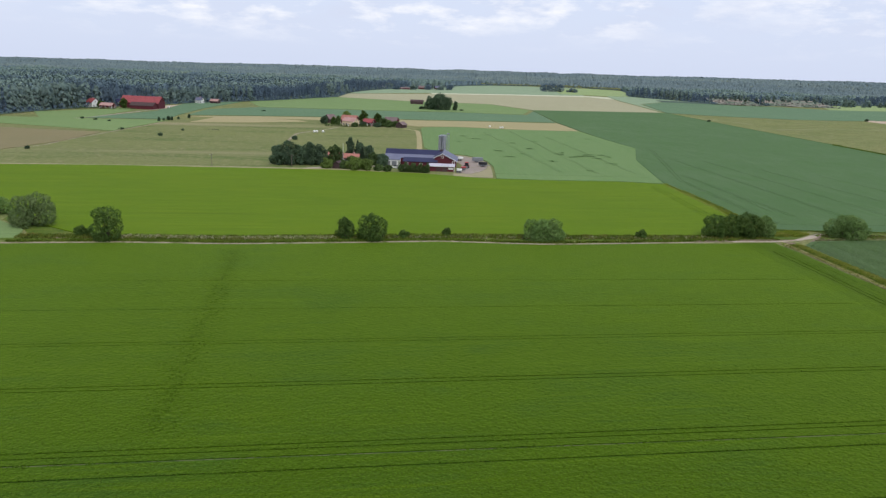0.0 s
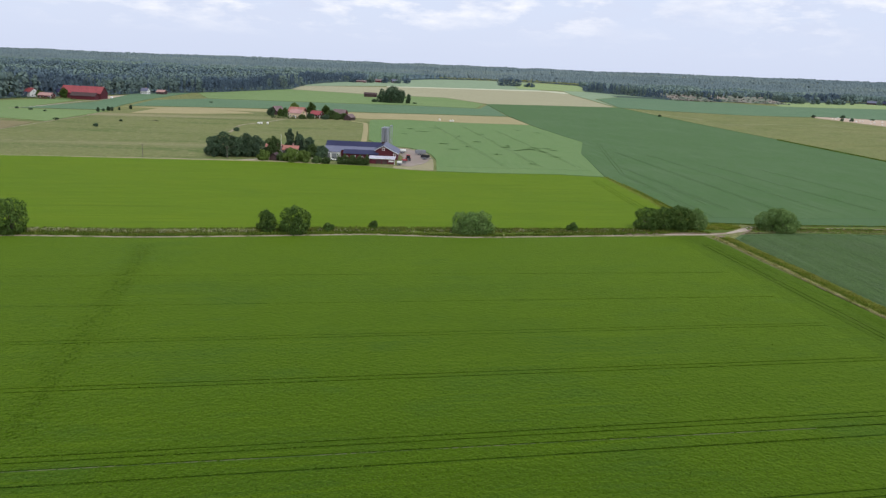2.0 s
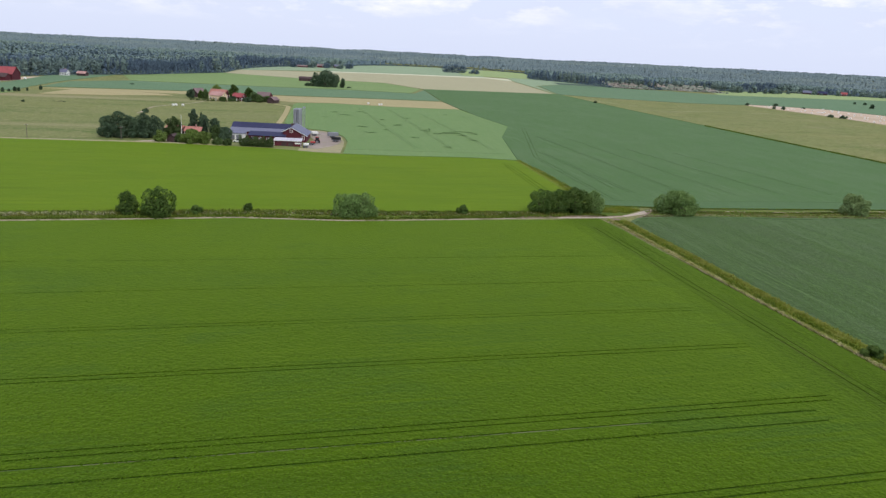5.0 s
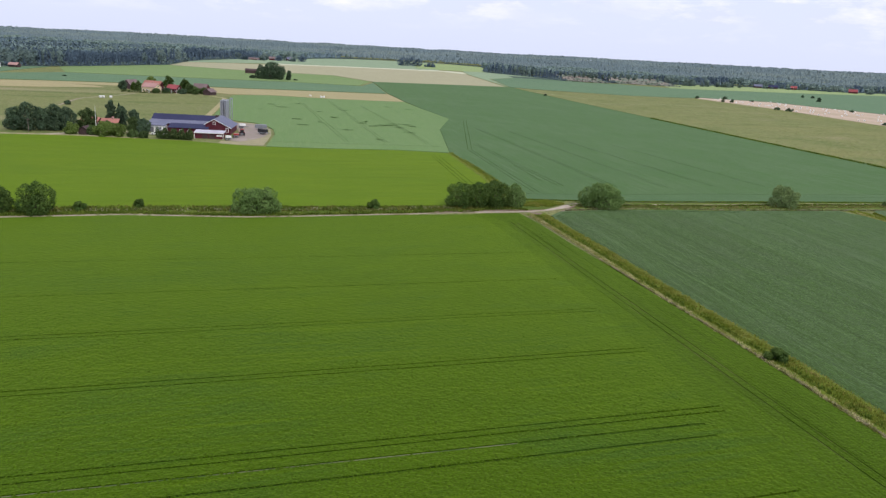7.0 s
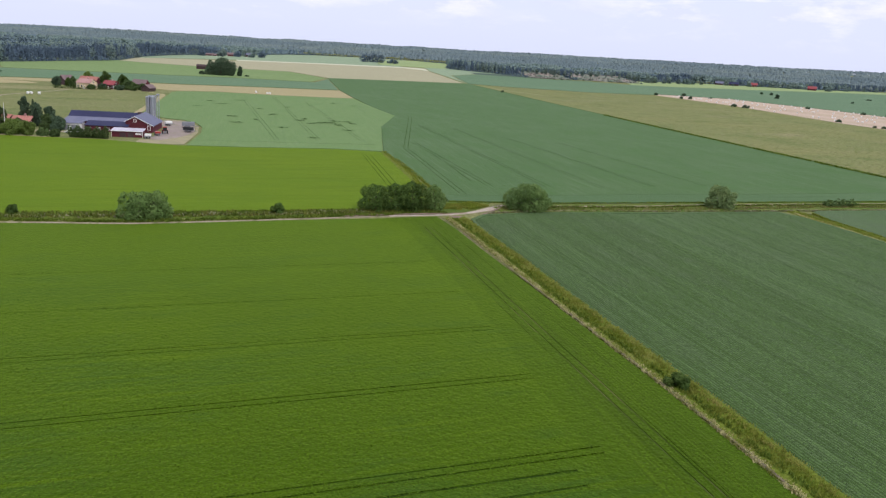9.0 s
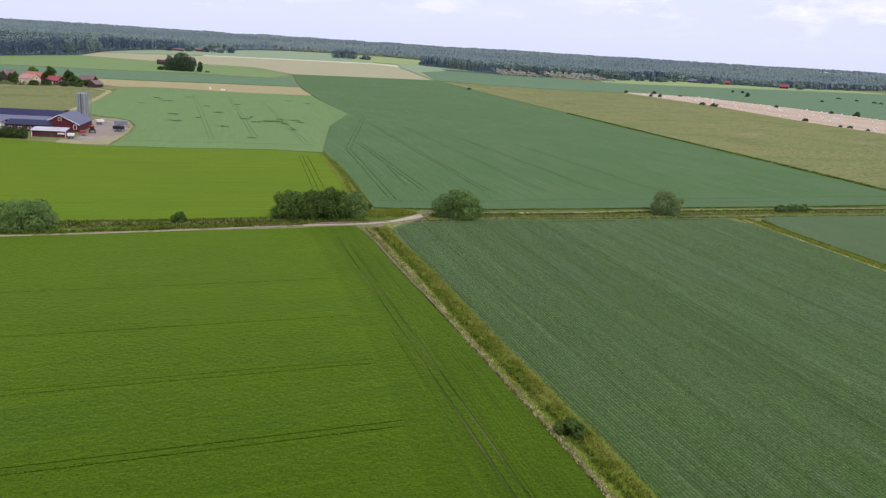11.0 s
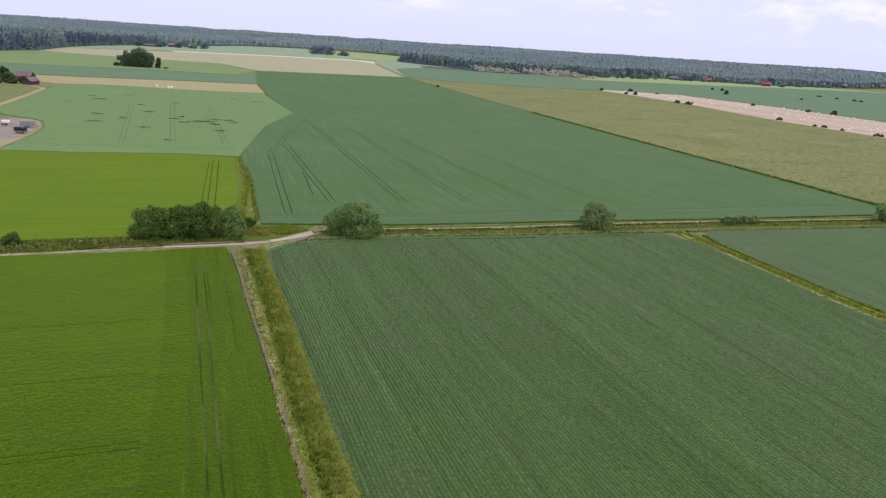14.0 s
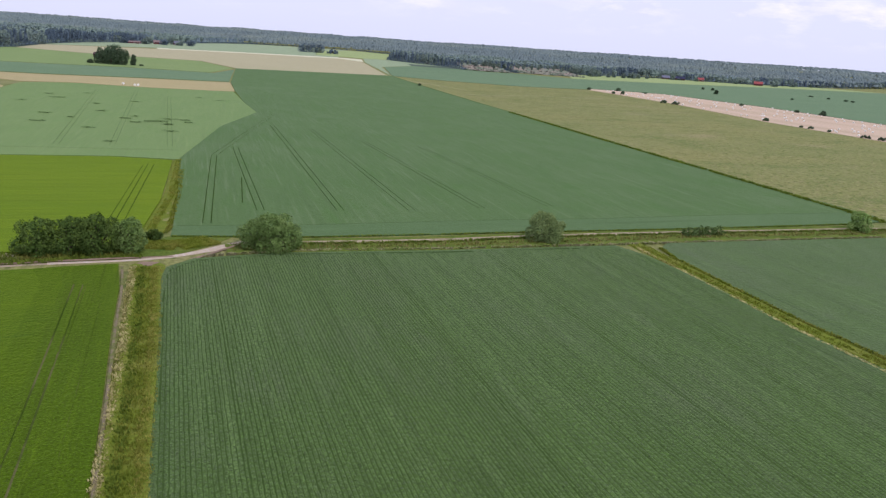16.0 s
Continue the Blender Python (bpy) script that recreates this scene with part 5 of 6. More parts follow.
for spec in [("tree", -83.0, 382, 9.6, 8.5, LIME, M_OAK_HAZE, 51, 5200), ("tree", -77.5, 382, 11.8, 10.0, LIME, M_OAK_HAZE, 52, 5600),
             ("tree", -72.2, 383.5, 9.8, 7.6, LIME, M_OAK_HAZE, 70, 4200), ("tree", -67.6, 385, 11.4, 8.6, LIME, M_OAK_HAZE, 53, 5600), ("tree", -63.2, 387, 10.2, 8.6, LIME, M_OAK_HAZE, 54, 4500),
             ("tree", -56.3, 393, 9.4, 8.2, "round dark green garden tree", M_HEDGE, 55, 4500), ("tree", -50.8, 411, 12.0, 5.4, "tall dark columnar garden tree", M_OAK_HAZE, 60, 4000),
             ("tree", -45.0, 407, 10.0, 5.8, "dark oval garden tree", M_OAK_HAZE, 68, 3000), ("tree", -40.6, 411, 8.2, 5.6, "dark oval garden tree", M_OAK_HAZE, 56, 3200),
             ("tree", -47.5, 391, 4.4, 6.0, "low rounded green garden tree", M_HEDGE, 65, 2600), ("tree", -36.8, 394, 6.2, 6.4, "leafy green garden tree", M_HEDGE, 69, 3000),
             ("tree", -32.0, 391, 6.0, 6.4, "green garden tree behind the hedge", M_OAK_HAZE, 58, 3400)]:
    tagged(tree(*spec, leaf_size=0.36), group=GARDEN)
for x, y, h, w, s in [(-46.8, 410, 11.0, 4.4, 62), (-43.6, 402, 8.0, 3.8, 63)]:
    conifer(x, y, h, w, "dark slender spruce in the farmhouse garden", s, group=GARDEN)
hedge("hedge", [(-22.5, 371), (-12, 370), (-7.5, 370)], 3.2, 3.9, M_HEDGE, "row of dark green conifer hedge before the barn", 71, 60)
for x, y, h, w, m, s in [(-43.8, 371, 6.2, 9.0, M_LIGHTLEAF, 73), (-38.2, 371, 5.6, 7.4, M_LIGHTLEAF, 74), (-57.2, 373, 4.8, 6.6, M_LIGHTLEAF, 75), (-49.0, 374, 4.2, 5.0, M_HEDGE, 76), (-32.0, 370, 3.4, 5.2, M_HEDGE, 77), (-27.6, 371, 2.9, 4.6, M_HEDGE, 78)]:
    tagged(tree("bush", x, y, h, w, "broad light green lilac bush by the lane", m, s, 3200, 0.34, 0.05, 10, "bush", trunk=0.1), group="garden bushes")


def flagpole(x, y):
    root = new("flagpole")
    root.location = (x, y, 0)
    part("mast", tube_bm(0.12, 11.0, (0, 0, 0), 10, 0.06), M_WHITE, root)
    part("finial", tube_bm(0.16, 0.25, (0, 0, 11.0), 10, 0.05), M_TAN, root)
    part("footing", box_bm(0.5, 0.5, 0.4, (0, 0, -0.1), 0.04), M_GRAVEL, root)
    tagged(root, "white flagpole before the farmhouse", "flagpole")


flagpole(-51.5, 388)


def power_pole(x, y, h, label):
    root = new("power_pole")
    root.location = (x, y, 0)
    part("post", tube_bm(0.16, h, (0, 0, 0), 8, 0.1), M_WOODPOLE, root)
    part("crossarm", box_bm(1.6, 0.12, 0.14, (0, 0, h - 0.7)), M_WOODPOLE, root)
    for k in (-0.65, 0.0, 0.65):
        part("insulator", tube_bm(0.05, 0.22, (k, 0, h - 0.56), 6), M_WHITE, root)
    tagged(root, label, "pole", "power poles")


power_pole(-110, 363, 6.5, "weathered wooden power pole at the pasture edge")
power_pole(-74.5, 374, 6.0, "weathered wooden power pole by the lane")

# ---- second farmstead ----
house("house", -80.5, 648, -28, 11.5, 7.5, 4.2, 6.8, M_YELLOW, M_OLDTILE, "cream two-storey house with a faded tile roof", 4, (0.5,))
house("house", -66, 657, -25, 9.0, 6.5, 3.2, 5.8, M_RED, M_TILE, "red cottage with white trim and tile roof", 3, (0.0,))
house("barn", -84, 672, -20, 14.0, 7.0, 4.0, 7.2, M_RED, M_ORANGETILE, "red outbuilding with a bright tile roof", 0, chimney=False, category="barn")
house("barn", -48.5, 676, -20, 11.0, 6.5, 3.6, 6.6, M_RED, M_DARKTILE, "red barn with a dark tile roof", 0, chimney=False, category="barn")
house("shed", -38.5, 650, 70, 9.5, 6.0, 2.6, 4.8, M_DARKWOOD, M_DARKTILE, "dark wooden shed with a low pitched roof", 0, chimney=False, trims=False, category="shed")
house("barn", -102, 678, 60, 10.0, 6.5, 3.6, 7.0, M_DARKWOOD, M_DARKTILE, "dark gabled barn at the end of the farmstead", 0, chimney=False, trims=False, category="barn")
STEAD = "trees round the second farmstead"
for x, y, h, w, m, s in [(-72, 668, 12, 8.5, M_LEAF, 81), (-60, 668, 10, 8, M_LEAF, 82), (-54, 655, 7, 8.5, M_HEDGE, 83), (-49, 648, 6, 7, M_HEDGE, 84), (-92, 656, 7.5, 5.5, M_HEDGE, 85), (-90, 690, 10, 9, M_LIGHTLEAF, 86), (-56, 662, 6, 6, M_LEAF, 87), (-97, 664, 6, 5, M_LEAF, 88), (-76, 640, 3.5, 6, M_HEDGE, 90), (-70, 648, 4, 6, M_OAK_HAZE, 91), (-44, 656, 5, 7, M_HEDGE, 92), (-58, 646, 4, 7, M_OAK_HAZE, 93), (-104, 660, 7, 7, M_OAK_HAZE, 94)]:
    tagged(tree("tree", x, y, h, w, "green garden tree among the farm buildings", m, s, 1800, 0.5, lobes=11), group=STEAD)
hedge("hedge", [(-100, 636), (-88, 635), (-72, 639), (-64, 646)], 2.2, 2.0, M_HEDGE, "low clipped green garden hedge", 89, 18)

# ---- red barn and cottages by the forest ----
house("barn", -306, 785, -6, 40.0, 14.0, 5.5, 11.5, M_RED, M_TILE, "long red barn with a bright red roof", 0, chimney=False, trims=False, category="barn")
house("shed", -298, 766, -6, 24.0, 8.0, 3.6, 6.5, M_RED, M_DARKWOOD, "dark shed in front of the red barn", 0, chimney=False, trims=False, category="shed")
house("shed", -331, 802, -6, 16.0, 9.0, 4.0, 7.0, M_DARKWOOD, M_BLUEROOF, "dark blue-roofed shed beside the red barn", 0, chimney=False, trims=False, category="shed")
house("house", -349, 768, -35, 12.0, 8.0, 5.0, 8.4, M_WHITE, M_TILE, "white house with red tile roof by the forest", 3)
house("house", -327, 752, -12, 13.0, 7.0, 3.4, 5.6, M_RED, M_OLDTILE, "low red cottage with white trim", 3, chimney=False)
house("house", -287, 905, -15, 8.0, 6.0, 4.0, 6.8, M_WHITE, M_GREYROOF, "white two-storey house at the forest edge", 3)
house("shed", -272, 915, -15, 10.0, 6.0, 3.0, 5.0, M_DARKWOOD, M_OLDTILE, "dark shed beside the white house", 0, chimney=False, trims=False, category="shed")
for x, y, h, w, s in [(-318, 768, 10, 8, 91), (-357, 775, 11, 9, 92), (-338, 762, 7, 7, 93), (-366, 758, 13, 9, 94)]:
    tagged(tree("tree", x, y, h, w, "green tree among the forest-edge cottages", M_LEAF, s, 1200, 0.6, lobes=10), group="cottage trees")
hedge("hedge", [(-368, 744), (-352, 741), (-330, 741), (-300, 752)], 2.5, 1.8, M_HEDGE, "low dark hedge before the cottages", 95, 8)

# ---- clump of oaks, shed and far hamlet ----
for x, y, h, w, s in [(-22, 957, 16, 17, 101), (-13, 953, 19.5, 21, 102), (-3, 956, 16, 17, 103), (-13, 964, 20, 20, 104), (8, 957, 11, 6, 105)]:
    tagged(tree("tree", x, y, h, w, "big dark oak in a lone field clump", M_OAK_HAZE, s, 3600, 0.6, 0.05, 14, trunk=0.6), group="field clump oaks")
for x, y, h, w, s in [(-32, 954, 4, 8, 106), (16, 956, 1.6, 6, 107)]:
    tree("bush", x, y, h, w, "dark bush beside the field clump", M_OAK_HAZE, s, 900, 0.5, 0.05, 8, "bush")
house("shed", -44, 1085, -6, 17.0, 7.0, 4.0, 6.0, M_DARKWOOD, M_DARKWOOD, "dark weathered wooden field barn on open land", 0, chimney=False, trims=False, category="shed")
house("house", -102, 1790, -10, 24.0, 8.0, 3.0, 5.0, M_RED, M_DARKTILE, "long red house in the far hamlet", 5)
house("barn", -66, 1860, 10, 16.0, 8.0, 4.0, 7.5, M_RED, M_DARKTILE, "red barn in the far hamlet", 0, chimney=False, category="barn")
house("house", -150, 1850, 0, 13.0, 9.0, 6.0, 10.0, M_WHITE, M_GREYROOF, "white house in the far hamlet", 3)
house("house", -28, 1880, 20, 16.0, 9.0, 4.5, 8.0, M_DARKWOOD, M_GREYROOF, "dark house in the far hamlet", 3)
house("house", -236, 1400, 0, 9.0, 8.0, 6.0, 9.0, M_WHITE, M_GREYROOF, "white cottage at the forest edge", 2)
house("barn", 1128, 1875, -25, 20.0, 9.0, 4.5, 9.0, M_DARKWOOD, M_GREYROOF, "grey-roofed barn below the woods", 0, chimney=False, trims=False, category="barn")
house("barn", 1165, 1872, -25, 24.0, 10.0, 4.5, 9.0, M_DARKWOOD, M_BLUEROOF, "blue-roofed barn below the woods", 0, chimney=False, trims=False, category="barn")
house("house", 1235, 1890, -30, 15.0, 9.0, 5.0, 9.5, M_RED, M_TILE, "red house with tile roof below the woods", 3)
house("barn", 1385, 1865, -35, 21.0, 10.0, 5.0, 10.5, M_RED, M_TILE, "long red barn with tile roof below the woods", 0, chimney=False, trims=False, category="barn")
for x, y, h, w, s in [(1205, 1865, 9, 12, 115), (1150, 1850, 5, 10, 116), (1420, 1850, 9, 16, 117), (1440, 1870, 12, 12, 118), (1330, 1880, 10, 12, 119), (1560, 1960, 9, 18, 120), (1000, 1800, 10, 12, 121), (830, 1660, 18, 14, 122), (845, 1668, 16, 12, 123)]:
    tagged(tree("tree", x, y, h, w, "green tree on the grass below the woods", M_BIRCH_HAZE, s, 500, 1.1, 0.05, 9), group="trees below the woods")
for x, y, h, w, s in [(250, 2090, 22, 30, 111), (272, 2095, 24, 34, 112), (292, 2100, 20, 26, 113), (322, 2080, 11, 30, 114)]:
    tagged(tree("tree", x, y, h, w, "dark tree in a far field grove", M_FRINGE_HAZE, s, 700, 1.6, 0.05, 12, trunk=0.6), group="far grove")

for x, y, h, w, m, s in [(-118, 1768, 12, 20, M_FRINGE_HAZE, 131), (-84, 1800, 11, 16, M_BIRCH_HAZE, 132), (-140, 1815, 14, 22, M_BIRCH_HAZE, 133), (-50, 1835, 12, 20, M_FRINGE_HAZE, 134), (-20, 1848, 10, 18, M_BIRCH_HAZE, 135), (-82, 1835, 15, 20, M_BIRCH_HAZE, 136), (-165, 1810, 12, 20, M_BIRCH_HAZE, 137), (0, 1880, 13, 22, M_FRINGE_HAZE, 138), (-40, 1900, 17, 24, M_BIRCH_HAZE, 139), (-115, 1830, 15, 22, M_FRINGE_HAZE, 140),
                         (-228, 1352, 9, 13, M_FRINGE_HAZE, 141), (-208, 1352, 8, 12, M_BIRCH_HAZE, 142), (-196, 1384, 9, 15, M_BIRCH_HAZE, 143), (-214, 1408, 13, 15, M_FRINGE_HAZE, 144), (-252, 1388, 13, 13, M_FRINGE_HAZE, 145), (-182, 1402, 4, 14, M_BIRCH_HAZE, 146)]:
    tagged(tree("tree", x, y, h, w, "leafy tree among the far cottages", m, s, 700, 1.2, 0.03, 12), group="trees round the far cottages")
rnd = random.Random(77)
for k in range(22):
    t = rnd.uniform(0, 1)
    x, y = 860 + 900 * t, 1700 + 395 * t - rnd.uniform(4, 26) + 40 * math.sin(t * 3.1)
    h = rnd.uniform(7, 15)
    tagged(tree("tree", x, y, h, h * rnd.uniform(0.8, 1.2), "light green birch or aspen on the grass below the woods", M_BIRCH_HAZE, 150 + k, 420, 1.2, 0.05, 10), group="trees below the woods")

# ---- felled clearings in the eastern woods ----
M_CLEAR = mat("clearing_floor", (0.22, 0.185, 0.145), 0.95, [(0.03, 1.0, (0.12, 0.15, 0.10), 0.42, 0.56), (0.15, 1.0, (0.34, 0.275, 0.22), 0.58, 0.7)], (0.5, 0.3), (0.5, 0.4))


M_BRASH = mat("brash", (0.14, 0.125, 0.105), 0.95, [(0.03, 1.0, (0.11, 0.15, 0.105), 0.40, 0.55)], (0.8, 0.3), (0.8, 0.4), vary=0.5)


def clearing(x0, x1, y0, y1, seed):
    """A felled stretch: brashy ground that rises a little, with stumps and left trees."""
    r = random.Random(seed)
    bm, brash = bmesh.new(), bmesh.new()
    n, m = 14, 9
    grid = [[bm.verts.new((x0 + (x1 - x0) * i / n, y0 + (y1 - y0) * j / m, 0.3 + 9.0 * (j / m) ** 1.2 + r.uniform(0, 1.2))) for j in range(m + 1)] for i in range(n + 1)]
    for i in range(n):
        for j in range(m):
            bm.faces.new((grid[i][j], grid[i + 1][j], grid[i + 1][j + 1], grid[i][j + 1]))
    bmesh.ops.recalc_face_normals(bm, faces=bm.faces[:])
    tagged(mesh_ob("clearing", bm, M_CLEAR), "brown felled clearing with brash in the woods", "clearing", kind="structure")
    for k in range(70):
        x, y = r.uniform(x0, x1), y0 + (y1 - y0) * r.uniform(0, 1) ** 1.6
        z = 0.3 + 9.0 * ((y - y0) / (y1 - y0)) ** 1.2
        b = bmesh.new()
        bmesh.ops.create_icosphere(b, subdivisions=1, radius=1.0)
        for w in b.verts:
            w.co *= r.uniform(0.6, 1.25)
        bmesh.ops.scale(b, vec=(r.uniform(1.5, 4.5), 2.0, r.uniform(0.8, 2.4)), verts=b.verts)
        bmesh.ops.translate(b, vec=(x, y, z + 0.8), verts=b.verts)
        me = bpy.data.meshes.new("tmp")
        b.to_mesh(me)
        b.free()
        brash.from_mesh(me)
        bpy.data.meshes.remove(me)
    tagged(mesh_ob("brash", brash, M_BRASH), "heaps of brown and green brash on the clearing", "brash", kind="stuff")
    for k in range(22):
        x, y = r.uniform(x0, x1), r.uniform(y0, y1)
        tagged(tree("tree", x, y, r.uniform(14, 20), r.uniform(5, 7), "thin seed tree standing on a clearing", M_BIRCH_HAZE, seed + k, 260, 1.2, 0.55, 6, trunk=0.35), group="seed trees")


clearing(524, 612, 1532, 1642, 600)
clearing(640, 775, 1562, 1688, 620)

# ---- bales ----
def bale_mesh():
    bm = tube_bm(0.85, 1.5, (0, 0, -0.75), 16)
    bmesh.ops.bevel(bm, geom=[e for e in bm.edges if abs(e.verts[0].co.z - e.verts[1].co.z) < 1e-5], offset=0.16, segments=2, affect="EDGES")
    bmesh.ops.rotate(bm, cent=(0, 0, 0), matrix=Matrix.Rotation(math.pi / 2, 3, "X"), verts=bm.verts)
    bmesh.ops.translate(bm, vec=(0, 0, 0.83), verts=bm.verts)
    me = bpy.data.meshes.new("bale")
    bm.to_mesh(me)
    bm.free()
    me.materials.append(M_WRAP)
    return me


BALE = bale_mesh()


def bale(x, y, turn, size=1.0, group="bales on the hay field"):
    ob = new("bale", BALE)
    ob.matrix_world = pose(x, y, 0.08, 0, 0, turn) @ Matrix.Scale(size, 4)
    tagged(ob, "round hay bale in white plastic wrap", "bale", group)


rnd = random.Random(42)
HAY = [(562, 1050), (579, 878), (566, 677), (576, 554), (595, 400), (740, 425), (727, 725), (716, 900), (674, 1060), (577, 1080)]
count = 0
while count < 150:
    u, v = rnd.uniform(0, 1), rnd.randrange(7)
    y = 410 + 660 * u ** 0.9
    x = 580 + v * 22 + rnd.uniform(-4, 4)
    if inside(np.array([x]), np.array([y]), HAY)[0]:
        bale(x, y, rnd.uniform(0, 180), rnd.uniform(0.8, 1.0))
        count += 1
for x, y in [(37, 690), (46, 681), (48, 683)]:
    bale(x, y, 30, 0.95, "bales by the mown strip")
for x, y in [(-293, 790), (-289, 793), (-284, 796)]:
    bale(x, y, 60, 1.3, "bales by the red barn")
for x, y in [(-97.5, 572), (-95.8, 573), (-91.5, 574)]:
    bale(x, y, 10 + x * 7, 0.95, "bales on the pasture")

# ---- lone bushes on the fields ----
LONE = [(-221, 408, 2.2, 5), (-290, 620, 2.4, 6), (-276, 612, 2, 6), (-226, 540, 2.0, 7), (-186, 505, 2.8, 6), (-186, 548, 1.8, 4), (-230, 622, 4.5, 3), (-229, 630, 3, 3), (-228, 638, 4.5, 4), (-226, 640, 4, 3),
        (-224, 650, 3, 3), (-221, 668, 4.5, 3), (-262, 604, 1.8, 5), (-188, 800, 2, 7), (-100, 513, 3.4, 7), (-168, 563, 0.8, 18)]
LONE_EAST = [(300, 905, 3.5, 6), (563, 1060, 5, 8), (570, 1000, 4, 8), (612, 1074, 6, 10), (580, 995, 6, 7),
        (566, 865, 4.5, 12), (572, 850, 5, 16), (640, 1050, 3, 10), (830, 1180, 9, 10), (905, 1340, 6, 8), (918, 1330, 6, 9), (690, 905, 4, 9), (715, 838, 4, 9), (728, 812, 7, 11), (570, 690, 4, 9), (568, 640, 2.5, 5),
        (571, 632, 3, 8), (572, 612, 2.5, 5), (574, 575, 3.5, 12), (577, 562, 3.5, 10), (945, 1150, 4, 8), (1120, 1330, 4, 20), (1110, 1270, 4, 9), (1108, 1225, 4, 14), (1104, 1205, 4, 12)]
for k, (x, y, h, w) in enumerate(LONE + LONE_EAST):
    tagged(tree("bush", x, y, h * 0.68, w * 0.6, "lone dark bush on open farmland", M_OAK_HAZE, 200 + k, 420, 0.16 * h + 0.1, 0.03, 7, "bush", trunk=0.1), group="lone field bushes")

# ---- flattened patches in the oats ----
def patch(x, y, w, d, seed):
    """Weeds standing in the crop: leafy plants, thinning out towards the rim."""
    g = np.random.default_rng(seed)
    n = int(26 + w * d * 3.0)
    p = np.stack([g.normal(0, w * 0.30, n), g.normal(0, d * 0.36, n), g.uniform(0.02, 0.22, n)], 1)
    a = g.normal(size=(n, 3)) * np.array([1, 1, 0.25])
    a /= np.linalg.norm(a, axis=1)[:, None]
    b = np.cross(a, g.normal(size=(n, 3)) * 0.25 + np.array([0, 0.0, 1.0]))
    b /= np.linalg.norm(b, axis=1)[:, None]
    s = g.uniform(0.25, 0.6, n)[:, None]
    v = np.stack([p - a * s, p + b * s * 0.6, p + a * s, p - b * s * 0.6], 1).reshape(-1, 3)
    v[:, 2] = np.maximum(v[:, 2], 0.0)
    ob = raw("weed_patch", v.tolist(), np.arange(len(v)).reshape(-1, 4).tolist(), M_WEED)
    ob.location = (x, y, 0.36)
    tagged(ob, "dark weedy patch in the pale oat field", "weeds", "weed patches in the oats", "stuff")


SPOTS = [(21, 564, 12, 3), (12, 584, 7, 2), (33, 484, 7, 3), (37, 452, 7, 3), (60, 436, 6, 3), (69, 476, 7, 3), (74, 398, 6, 2), (85, 470, 8, 5), (90, 459, 6, 4), (95, 479, 8, 3), (93, 435, 6, 3), (81, 468, 6, 4), (108, 597, 7, 2), (54, 504, 6, 3), (46, 471, 5, 2),
         (76, 462, 5, 3), (88, 480, 7, 3), (98, 470, 5, 3), (72, 486, 5, 3), (30, 600, 7, 2), (62, 560, 6, 2), (95, 610, 6, 2), (45, 540, 6, 2), (8, 540, 6, 2)]
for k, (x, y, w, d) in enumerate(SPOTS):
    patch(x, y, w * 0.72, d * 1.1, 300 + k)


# ---- grass and flowers along ditches ----
def tufts(name, points, width, n, tall, material, label, seed, lean=0.35, wide=0.08):
    """Grass tufts strewn along a line."""
    g = np.random.default_rng(seed)
    pts = np.array(points, float)
    seg = np.linalg.norm(np.diff(pts, axis=0), axis=1)
    cum = np.concatenate([[0], np.cumsum(seg)])
    t = g.uniform(0, cum[-1], n)
    clump = 0.5 * np.sin(t * 0.9 + seed) + 0.4 * np.sin(t * 0.37) + g.normal(size=n) * 0.9
    t = t[clump > -0.7]
    n = len(t)
    k = np.clip(np.searchsorted(cum, t) - 1, 0, len(seg) - 1)
    f = ((t - cum[k]) / seg[k])[:, None]
    base = pts[k] * (1 - f) + pts[k + 1] * f
    u = (pts[k + 1] - pts[k]) / seg[k][:, None]
    base = base + np.stack([-u[:, 1], u[:, 0]], 1) * g.uniform(-width / 2, width / 2, n)[:, None]
    quads = []
    for b in range(3):
        a = g.uniform(0, 2 * math.pi, n)
        h = tall * g.uniform(0.5, 1.25, n)
        foot = np.stack([base[:, 0] + g.normal(size=n) * 0.15, base[:, 1] + g.normal(size=n) * 0.15, np.full(n, 0.1)], 1)
        tip = foot + np.stack([np.cos(a) * h * lean, np.sin(a) * h * lean, h], 1)
        s = np.stack([-np.sin(a), np.cos(a), 0 * a], 1) * (wide * g.uniform(0.6, 1.4, n))[:, None]
        mid = foot * 0.45 + tip * 0.55 + np.array([0, 0, 0.08])
        quads.append(np.stack([foot - s * 0.6, foot + s * 0.6, mid + s, mid - s], 1))
        quads.append(np.stack([mid - s, mid + s, tip + s * 0.25, tip - s * 0.25], 1))
    v = np.concatenate(quads).reshape(-1, 3)
    ob = raw(name, v.tolist(), np.arange(len(v)).reshape(-1, 4).tolist(), material)
    return tagged(ob, label, "grass", kind="stuff")


M_BLADE = mat("tall_grass", (0.145, 0.190, 0.028), 0.85, [(0.2, 1.0, (0.215, 0.210, 0.050), 0.42, 0.65), (0.5, 1.0, (0.080, 0.125, 0.020), 0.5, 0.7)], vary=0.35, spec=0.1, thin=0.2)
M_LUSHBLADE = mat("ditch_grass", (0.174, 0.215, 0.027), 0.85, [(0.2, 1.0, (0.241, 0.246, 0.050), 0.42, 0.65), (0.5, 1.0, (0.125, 0.175, 0.021), 0.52, 0.7)], vary=0.3, spec=0.1, thin=0.45)
M_PARSLEY = mat("cow_parsley", (0.32, 0.31, 0.175), 0.8, [(0.4, 1.0, (0.20, 0.23, 0.07), 0.45, 0.65)], vary=0.3, spec=0.1, thin=0.2)
